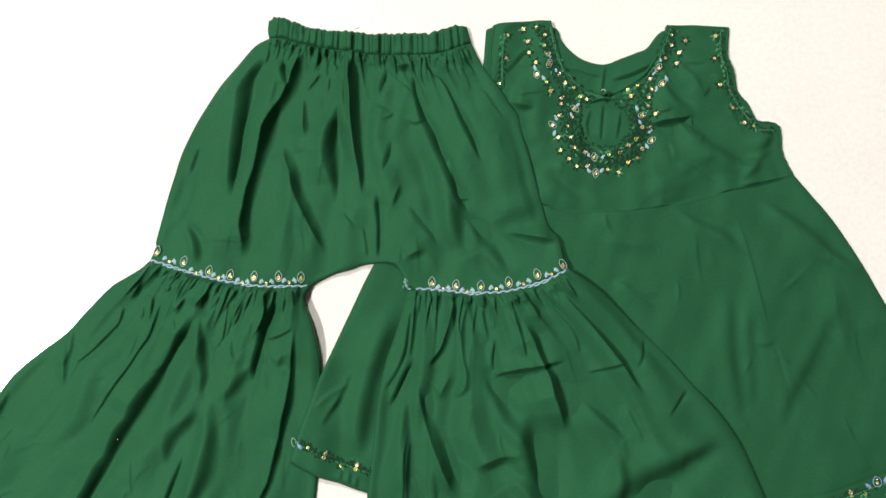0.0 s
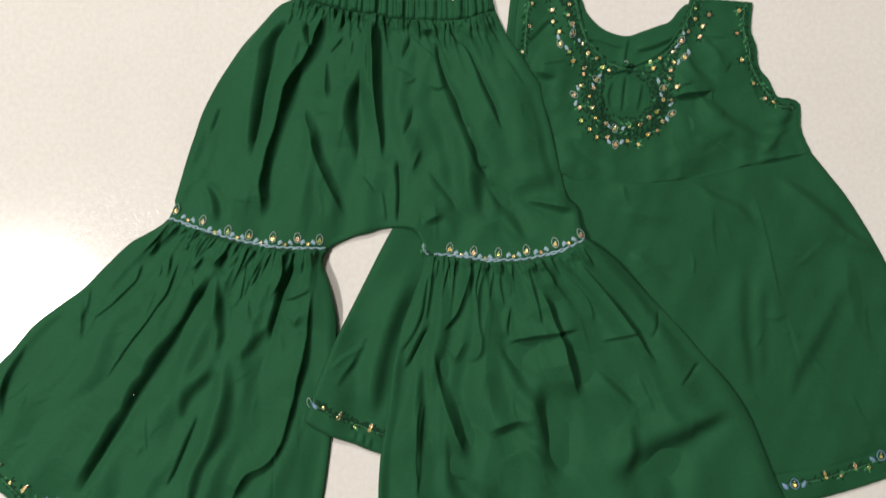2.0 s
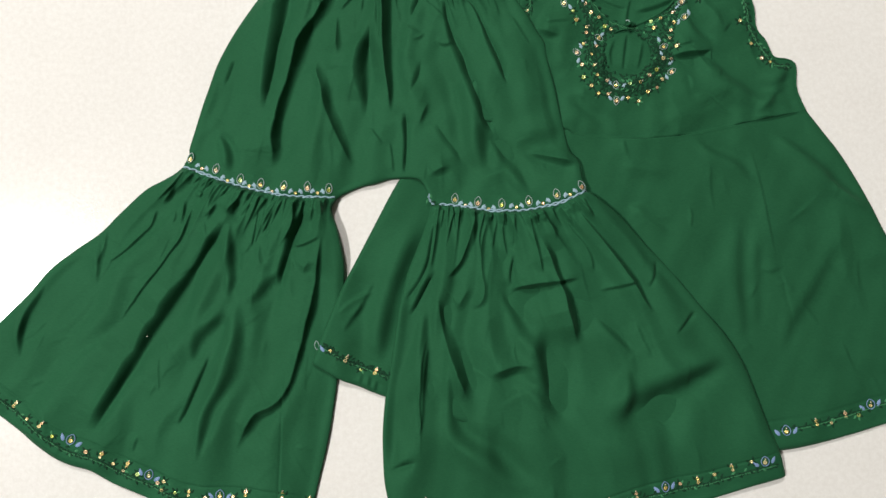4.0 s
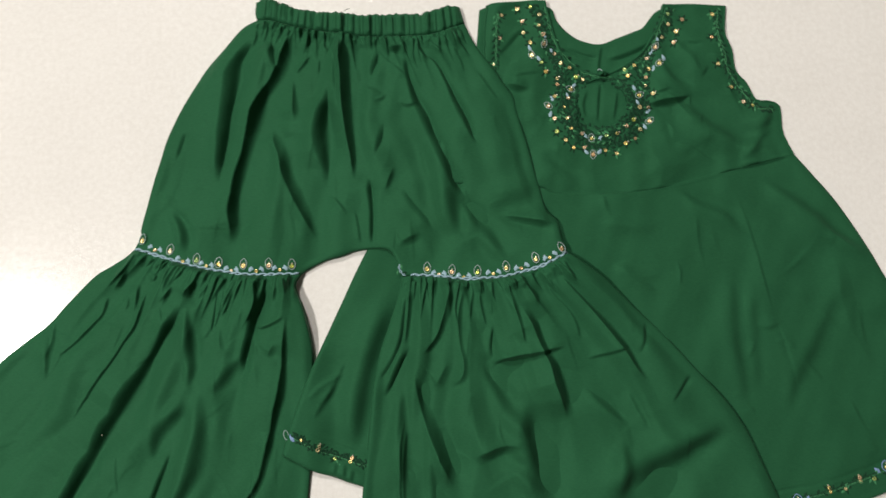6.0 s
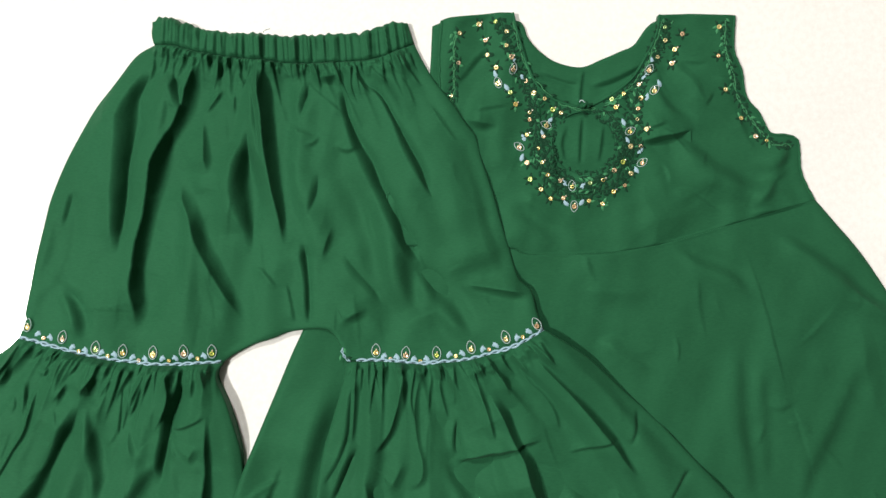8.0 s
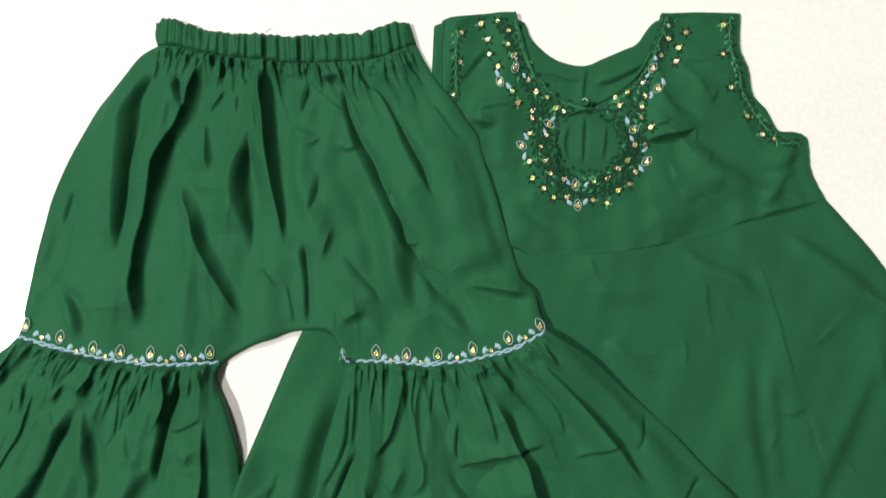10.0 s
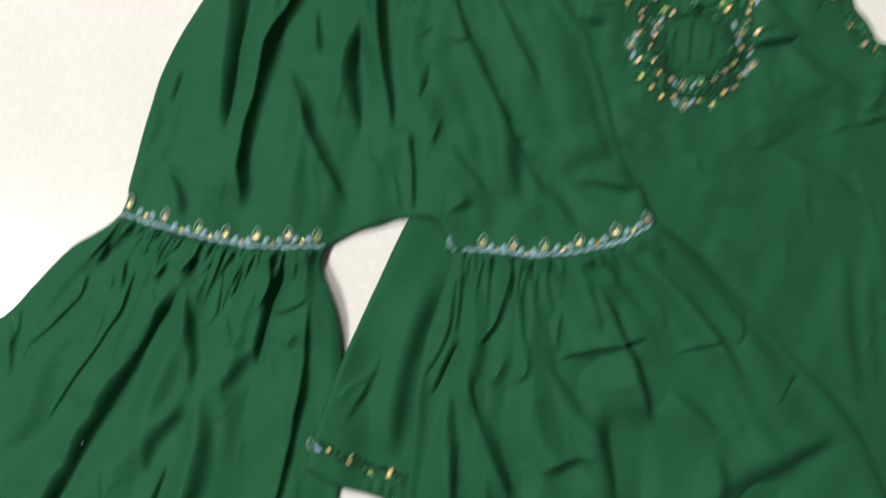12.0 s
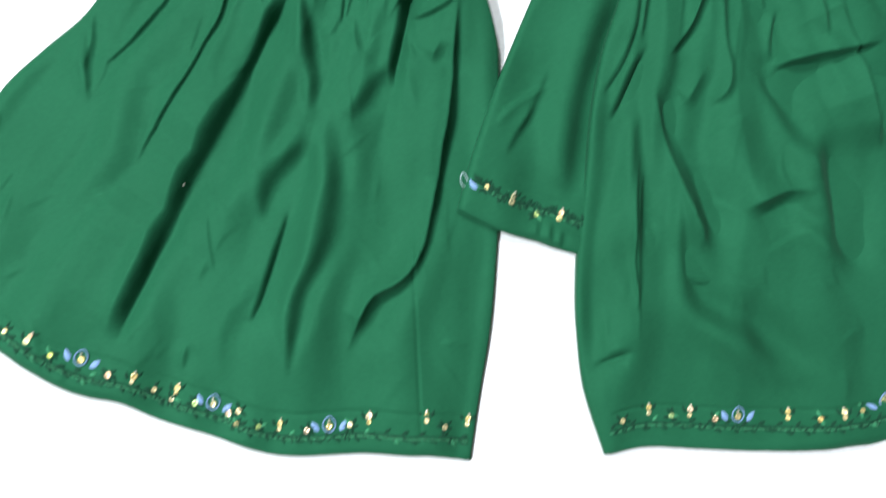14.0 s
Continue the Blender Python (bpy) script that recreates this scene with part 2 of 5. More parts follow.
def wrinkles(line, apex, tall, across, along, seed):
    """Sharp-crested random wrinkles, drawn out along the fall of the cloth, stronger in some places than in others."""
    one, two, where, sway = (lattice(seed + k) for k in range(4))

    def height(x, y):
        depth = to_line(line, x, y)[0]
        s = np.arctan2(x - apex[0], apex[1] - y) * 26.0 + 1.4 * sway(x / 5, y / 5) + 40
        first = 1 - 2 * np.abs(one(s / across, depth / along + 0.15 * s / across) - 0.5)
        second = 1 - 2 * np.abs(two(s / across * 2.1, depth / along * 2.3 - 0.3 * s / across) - 0.5)
        strong = step(0.2, 0.8, where(x / 8 + 20, y / 8 + 20))
        return tall * ((first - 0.75) + 0.5 * (second - 0.75)) * (0.4 + 1.2 * strong)
    return height


def swells(line, apex, tall, across, along, seed):
    """Broad soft waves drawn out along the fall of the cloth."""
    one, two, sway = (lattice(seed + k) for k in range(3))

    def height(x, y):
        depth = to_line(line, x, y)[0]
        s = np.arctan2(x - apex[0], apex[1] - y) * 26.0 + 1.6 * sway(x / 6, y / 6) + 40
        return tall * (one(s / across, depth / along) - 0.5 + 0.55 * (two(s / across * 1.9, depth / along * 1.6) - 0.5))
    return height


def creases(seed, count, lo, hi, apex, tall=0.13):
    """Fine short wrinkles scattered over a stretch of cloth, most of them along its fall."""
    rng = np.random.default_rng(seed)
    made = []
    for _ in range(count):
        c = rng.uniform(lo, hi)
        turn = math.atan2(c[1] - apex[1], c[0] - apex[0]) + (rng.normal(0, 0.35) if rng.random() < 0.7 else rng.uniform(0.8, 2.2))
        d = np.array([math.cos(turn), math.sin(turn)]) * rng.uniform(1.0, 3.2)
        mid = c + rng.normal(0, 0.25, 2)
        made.append(fold(np.array([c - d, mid, c + d]), tall * rng.uniform(0.5, 1.4), rng.uniform(0.3, 0.9), rng.uniform(0.14, 0.4), 0.4, 0.5))
    return made


def pinches(seed, count, line, apex, long, tall=0.3):
    """Crisp pinched creases that run out from a gathered seam, of unlike lengths."""
    rng = np.random.default_rng(seed)
    made = []
    for k in range(count):
        i = int((k + rng.uniform(0.1, 0.9)) / count * (len(line) - 1))
        c = line[i]
        out = c - np.array(apex)
        out = out / np.hypot(*out)
        side = np.array([-out[1], out[0]])
        run = long * (0.25 + rng.uniform(0, 1) ** 2.2)
        bend = rng.normal(0, 0.06, 2) * run
        a = c + out * rng.uniform(0.05, 0.5)
        made.append(fold(np.array([a, a + out * run * 0.5 + side * bend[0], a + out * run + side * (bend[0] + bend[1])]),
                         tall * rng.uniform(0.6, 1.3), rng.uniform(0.35, 0.7), rng.uniform(0.12, 0.25), 0.08, 0.6))
    return made


def crumple(seed, tall, size):
    """Soft uneven lie of the cloth."""
    rng = np.random.default_rng(seed)
    waves = [(rng.uniform(0, 2 * math.pi), size * rng.uniform(0.6, 2.2), rng.uniform(0, 2 * math.pi)) for _ in range(14)]

    def height(x, y):
        out = np.zeros(x.shape)
        for turn, length, phase in waves:
            out += np.sin((x * math.cos(turn) + y * math.sin(turn)) * 2 * math.pi / length + phase)
        return tall * out / 3.7
    return height


class Panel:
    """One cut piece of cloth spread between four edge lines, all in cm; top and bottom run left to right, the sides downwards."""

    def __init__(self, top, bottom, left, right, base, shapes, edges, floor=0.05):
        self.sides = {"top": top, "bottom": bottom, "left": left, "right": right}
        self.base, self.shapes, self.edges, self.floor = base, shapes, edges, floor

    def height(self, x, y):
        x, y = np.asarray(x, float), np.asarray(y, float)
        z = self.base(x, y) if callable(self.base) else np.full(x.shape, self.base)
        rest = np.zeros(x.shape)
        for s in self.shapes:
            rest = rest + s(x, y)
        keep = np.ones(x.shape)
        for name, (drop, width) in self.edges.items():
            d = to_line(self.sides[name], x, y)[0]
            round_off = np.sqrt(np.clip(1 - (1 - np.clip(d / width, 0, 1)) ** 2, 0, 1))
            z = z - drop * (1 - round_off)
            keep = keep * (0.3 + 0.7 * step(0, 1.6 * width, d))
        return 0.12 + 0.22 * np.logaddexp(0.0, (z + rest * keep - 0.12) / 0.22)

    def grid(self, pitch):
        length = lambda l: np.hypot(*np.diff(l, axis=0).T).sum()
        nu = int(max(length(self.sides["top"]), length(self.sides["bottom"])) / pitch) + 2
        nv = int(max(length(self.sides["left"]), length(self.sides["right"])) / pitch) + 2
        t, b = smooth_line(self.sides["top"], nu), smooth_line(self.sides["bottom"], nu)
        l, r = smooth_line(self.sides["left"], nv), smooth_line(self.sides["right"], nv)
        u, v = np.linspace(0, 1, nu)[None, :, None], np.linspace(0, 1, nv)[:, None, None]
        p = (1 - v) * t[None] + v * b[None] + (1 - u) * l[:, None] + u * r[:, None]
        p -= (1 - u) * (1 - v) * t[0] + u * (1 - v) * t[-1] + (1 - u) * v * b[0] + u * v * b[-1]
        return p

    def build(self, name, parent, label="", pitch=0.17, mat=None, hole=None):
        p = self.grid(pitch)
        nv, nu = p.shape[:2]
        z = self.height(p[..., 0], p[..., 1])
        top = np.dstack([p, z]).reshape(-1, 3)
        ring = [i for i in range(nu)] + [j * nu + nu - 1 for j in range(1, nv)]
        ring += [(nv - 1) * nu + i for i in range(nu - 2, -1, -1)] + [j * nu for j in range(nv - 2, 0, -1)]
        low = top[ring].copy()
        low[:, 2] = self.floor
        i = (np.arange(nv - 1)[:, None] * nu + np.arange(nu - 1)[None]).ravel()
        quads = np.c_[i, i + nu, i + nu + 1, i + 1]
        if hole is not None:
            mid = top[quads].mean(axis=1)
            quads = quads[~hole(mid[:, 0], mid[:, 1])]
        n = len(top)
        k = np.arange(len(ring))
        k2 = (k + 1) % len(ring)
        ring = np.array(ring)
        walls = np.c_[ring[k], ring[k2], n + k2, n + k]
        data = bpy.data.meshes.new(name)
        data.from_pydata((np.vstack([top, low]) * 0.01).tolist(), [], np.vstack([quads, walls]).tolist())
        data.materials.append(mat or GREEN)
        data.polygons.foreach_set("use_smooth", [True] * len(quads) + [False] * len(walls))
        data.update()
        ob = new(name, data)
        ob.parent = parent
        return tagged(ob, label)

    def spot(self, x, y, turn=0.0, lift=0.02, tilt=0.0):
        """The pose of a small thing sewn on at x, y (cm)."""
        e = 0.15
        z, zx, zy = self.height(np.array([x, x + e, x]), np.array([y, y, y + e])).tolist()
        n = Vector((-(zx - z) / e, -(zy - z) / e, 1)).normalized()
        lean = Matrix.Rotation(tilt, 4, Vector((math.cos(7 * x), math.sin(9 * y), 0)))
        return Matrix.Translation(Vector((x, y, z + lift)) * 0.01) @ lean @ Vector((0, 0, 1)).rotation_difference(n).to_matrix().to_4x4() @ Matrix.Rotation(turn, 4, "Z")


def tube(bm, line, radius, sides=6, closed=False):
    """A round cord along 3D points (cm)."""
    line = np.asarray(line, float)
    rings = []
    for i, c in enumerate(line):
        a = line[i - 1] if i or closed else line[i]
        b = line[(i + 1) % len(line)] if i < len(line) - 1 or closed else line[i]
        d = Vector(b - a).normalized()
        s = d.cross(Vector((0, 0, 1))).normalized()
        up = s.cross(d)
        rings.append([bm.verts.new((Vector(c) + (s * math.cos(q) + up * math.sin(q)) * radius) * 0.01) for q in np.linspace(0, 2 * math.pi, sides, endpoint=False)])
    pairs = list(zip(rings, rings[1:])) + ([(rings[-1], rings[0])] if closed else [])
    for r, q in pairs:
        for k in range(sides):
            bm.faces.new((r[k], r[(k + 1) % sides], q[(k + 1) % sides], q[k]))
    if not closed:
        bm.faces.new(rings[0][::-1]), bm.faces.new(rings[-1])


def laid(panel, line, lift):
    z = panel.height(line[:, 0], line[:, 1])
    return np.c_[line, z + lift]


# ---- the room, plain ----
def room():
    lo, hi, base = (-5.2, -4.6), (5.2, 4.6), -0.9
    bm = bmesh.new()
    box(bm, (lo[0], lo[1], base - 0.1), (hi[0], hi[1], base))
    tagged(part("floor", bm, FLOOR, smooth=False), "plain grey screed floor of the shop", "floor", kind="structure")
    bm = bmesh.new()
    box(bm, (lo[0], lo[1], CEILING), (hi[0], hi[1], CEILING + 0.1))
    tagged(part("ceiling", bm, WALL, smooth=False), "plain warm grey painted ceiling with key and fill lamp panels", "ceiling", kind="structure")
    for name, a, b in (("wall_north", (lo[0], hi[1]), (hi[0], hi[1] + 0.1)), ("wall_south", (lo[0], lo[1] - 0.1), (hi[0], lo[1])),
                       ("wall_west", (lo[0] - 0.1, lo[1]), (lo[0], hi[1])), ("wall_east", (hi[0], lo[1]), (hi[0] + 0.1, hi[1]))):
        bm = bmesh.new()
        box(bm, (*a, base), (*b, CEILING))
        tagged(part(name, bm, FILL_CUT if name == "wall_south" else WALL, smooth=False), "plain unseen wall, made dark brown to cut light from the south" if name == "wall_south" else "plain warm grey painted wall", "wall", kind="structure")
    # Housings for the key lamp and both added fill lamps, all out of view.
    for x, y, _ in LAMPS:
        light = tagged(new("unseen_light_panel"), "unseen square white light panel with a slim frame, set to light the counter", "ceiling light", "ceiling lights")
        light.location = (x, y, CEILING)
        for k, (a, b) in enumerate((((-0.33, -0.33), (0.33, -0.31)), ((-0.33, 0.31), (0.33, 0.33)), ((-0.33, -0.31), (-0.31, 0.31)), ((0.31, -0.31), (0.33, 0.31)))):
            bm = bmesh.new()
            box(bm, (*a, -0.05), (*b, 0.0))
            part("frame", bm, FRAME, light, smooth=False)


def counter():
    top = tagged(new("display_counter"), "white speckled glossy counter that the garments lie on", "counter")
    top.location = (0, 0, -0.9)
    bm = bmesh.new()
    box(bm, (-1.15, -0.85, 0.86), (1.15, 0.8, 0.9))
    bmesh.ops.bevel(bm, geom=bm.edges[:], offset=0.004, segments=2, affect="EDGES")
    part("worktop", bm, STONE, top, "white speckled quartz slab", smooth=False)
    bm = bmesh.new()
    box(bm, (-1.05, -0.75, 0.0), (1.05, 0.7, 0.86))
    part("plinth", bm, WALL, top, smooth=False)


room()
counter()

# ---- outlines of the cut pieces, cm on the counter ----
WAIST_TOP = smooth_line("-18.95,24.6 -18.7,25.15 -17.5,25.3 -16.1,24.9 -14.6,24.3 -12.5,23.95 -10.0,23.7 -7.6,23.5 -5.1,23.5 -2.0,23.6 0.1,24.0 1.2,24.4 2.6,24.3", 220)
WAIST_SEAM = smooth_line("-18.8,23.1 -17.0,22.9 -15.4,22.4 -12.9,21.9 -9.9,21.5 -6.9,21.1 -3.8,21.1 -0.8,21.2 1.3,21.8 3.1,22.5", 220)
HIP_L = smooth_line("-18.8,23.1 -20.4,22.2 -22.2,20.0 -23.8,18.0 -25.2,15.8 -26.7,13.1 -27.9,10.4 -28.6,7.9 -29.2,5.8 -29.9,3.1 -30.4,1.0 -30.4,0.3 -31.0,-1.1", 160)
HIP_R = smooth_line("3.1,22.5 3.9,20.8 4.8,19.2 6.1,17.4 7.3,15.5 8.1,14.3 8.5,12.5 9.4,9.4 9.9,7.3 10.6,4.6 11.2,2.3 12.2,1.2 12.6,-0.7 13.1,-2.1", 160)
KNEE_L = smooth_line("-31.0,-1.1 -28.6,-1.8 -26.2,-2.6 -23.8,-3.2 -21.5,-3.6 -19.1,-3.9 -16.7,-3.9 -14.0,-3.9", 120)
INSEAM = smooth_line("-14.0,-3.9 -13.1,-3.3 -11.4,-2.5 -9.9,-2.1 -8.5,-1.6 -6.9,-1.4 -5.5,-1.4 -4.7,-1.8 -4.2,-2.7 -3.8,-3.7 -3.6,-4.3", 60)
KNEE_R = smooth_line("-3.6,-4.3 -2.8,-4.2 -0.2,-4.3 2.2,-4.6 3.9,-4.6 6.3,-4.5 8.6,-4.0 11.0,-3.2 13.1,-2.1", 120)
FLARE_L_OUT = smooth_line("-31.0,-1.1 -31.7,-1.8 -33.1,-2.7 -35.0,-3.9 -37.7,-6.7 -39.5,-8.7 -42.0,-10.6 -44.6,-12.8 -46.6,-15.4 -48.6,-17.6 -51.2,-20.6 -53.4,-24.1", 140)
FLARE_L_IN = smooth_line("-14.0,-3.9 -14.5,-5.1 -13.6,-7.5 -12.8,-10.8 -12.7,-13.2 -12.7,-18.0 -12.9,-22.8 -13.3,-27.4 -13.7,-30.5 -14.4,-34.3 -15.2,-39.1", 140)
FLARE_L_HEM = smooth_line("-53.4,-24.1 -50.1,-27.7 -46.3,-30.3 -44.6,-31.6 -42.5,-32.9 -40.7,-33.6 -38.6,-34.1 -36.2,-35.3 -32.9,-36.5 -29.5,-37.8 -27.2,-38.2 -24.6,-38.2 -22.3,-38.2 -19.5,-38.5 -17.6,-38.6 -15.2,-39.1", 200)
FLARE_R_IN = smooth_line("-3.6,-4.3 -4.1,-6.3 -4.9,-8.8 -5.9,-11.8 -6.6,-15.4 -7.0,-19.0 -7.4,-22.6 -7.7,-25.4 -7.8,-28.3 -7.7,-30.7 -7.4,-33.8 -6.8,-36.2 -5.9,-39.0", 140)
FLARE_R_OUT = smooth_line("13.1,-2.1 16.6,-4.5 19.7,-7.5 22.7,-10.4 25.8,-13.9 28.8,-17.3 30.6,-20.2 32.1,-23.7 33.3,-26.6 34.5,-29.0 35.3,-31.7", 140)
FLARE_R_HEM = smooth_line("-5.9,-39.0 -3.1,-38.5 0.8,-38.8 4.8,-39.1 8.8,-39.2 11.2,-39.0 13.9,-38.6 19.0,-36.5 26.8,-34.5 31.6,-32.9 35.3,-31.7", 200)
T_NECK = smooth_line("11.7,24.85 12.0,23.3 12.4,21.7 12.9,20.1 13.7,18.4 15.2,17.3 17.4,16.75 19.7,17.7 21.5,19.0 22.7,20.7 23.7,22.6 24.1,24.3", 160)
T_TOP = np.vstack([smooth_line("5.4,24.4 6.2,24.6 7.4,24.7 8.9,24.8 10.4,24.9 11.7,24.85", 40)[:-1], T_NECK, smooth_line("24.1,24.3 26.4,24.3 28.5,24.2 30.9,24.1", 40)[1:]])
T_ARM_L = smooth_line("5.4,24.4 5.1,22.0 5.0,19.9 4.8,17.9 3.6,15.8 1.6,13.6 -0.1,9.1 -3.1,5.5", 100)
T_ARM_R = smooth_line("30.9,24.1 30.7,21.2 31.3,19.4 31.6,17.2 32.7,15.7 33.5,14.0 34.8,13.8 35.8,13.4 36.1,12.6 36.2,10.4 37.2,8.0", 100)
T_YOKE = smooth_line("-3.1,5.5 4.9,5.2 10.5,4.8 12.0,4.3 15.8,4.1 20.0,4.2 24.7,4.9 30.7,6.4 37.2,8.0", 160)
T_SIDE_L = smooth_line("-3.1,5.5 -7.2,-1.4 -9.8,-6.8 -12.7,-13.2 -14.5,-17.9 -15.7,-21.8", 140)
T_SIDE_R = smooth_line("37.2,8.0 38.9,5.9 41.1,3.1 42.8,0.5 44.4,-2.3 46.4,-6.0 51.0,-13.1 56.0,-20.8", 140)
T_HEM = smooth_line("-15.7,-21.8 -12.8,-23.3 -10.4,-24.1 -7.8,-25.0 1.8,-27.7 14.3,-30.1 25.0,-30.2 34.0,-29.1 37.6,-28.4 41.7,-27.2 45.8,-25.8 51.2,-23.9 56.0,-20.8", 240)


def over_tunic(x, y):
    """How far the trousers lie on top of the tunic, 0 to 1."""
    edge = np.vstack([T_ARM_L, T_SIDE_L])[::-1]
    order = np.argsort(edge[:, 1])
    return step(-1.5, 2.0, x - np.interp(y, edge[order, 1], edge[order, 0]))


def knee_heap(x, y):
    """The bunched cloth that props up the outer knee on top of the tunic."""
    return 0.9 * np.exp(-((x - 12.8) / 5.0) ** 2 - ((y + 2.4) / 4.5) ** 2)


# ---- trousers ----
trousers = tagged(new("flared_trousers"), "dark green cotton flared trousers with gathered elastic waist, laid flat", "trousers")

frill = np.convolve(np.random.default_rng(9).normal(0, 0.16, 224), (0.2, 0.3, 0.3, 0.15, 0.05), "valid")
waist = Panel(WAIST_TOP + np.c_[np.zeros(220), frill], WAIST_SEAM,
              smooth_line("-18.95,24.6 -18.95,23.8 -18.8,23.1", 30), smooth_line("2.6,24.3 2.85,23.40 3.1,22.5", 30),
              lambda x, y: 0.75 + 0.5 * over_tunic(x, y),
              [gathers(WAIST_TOP, (-7.6, 120.0), (-0.109, 0.109), 58, 0.15, 9.0, 5), gathers(WAIST_TOP, (-7.6, 120.0), (-0.109, 0.109), 23, 0.11, 9.0, 6), wrinkles(WAIST_TOP, (-7.6, 60.0), 0.10, 0.8, 2.0, 331), crumple(3, 0.05, 3.0)],
              {"top": (0.35, 0.35), "bottom": (0.12, 0.18), "left": (0.3, 0.5), "right": (0.3, 0.5)})
waist.build("waistband", trousers, "narrow gathered elastic waistband", 0.09)

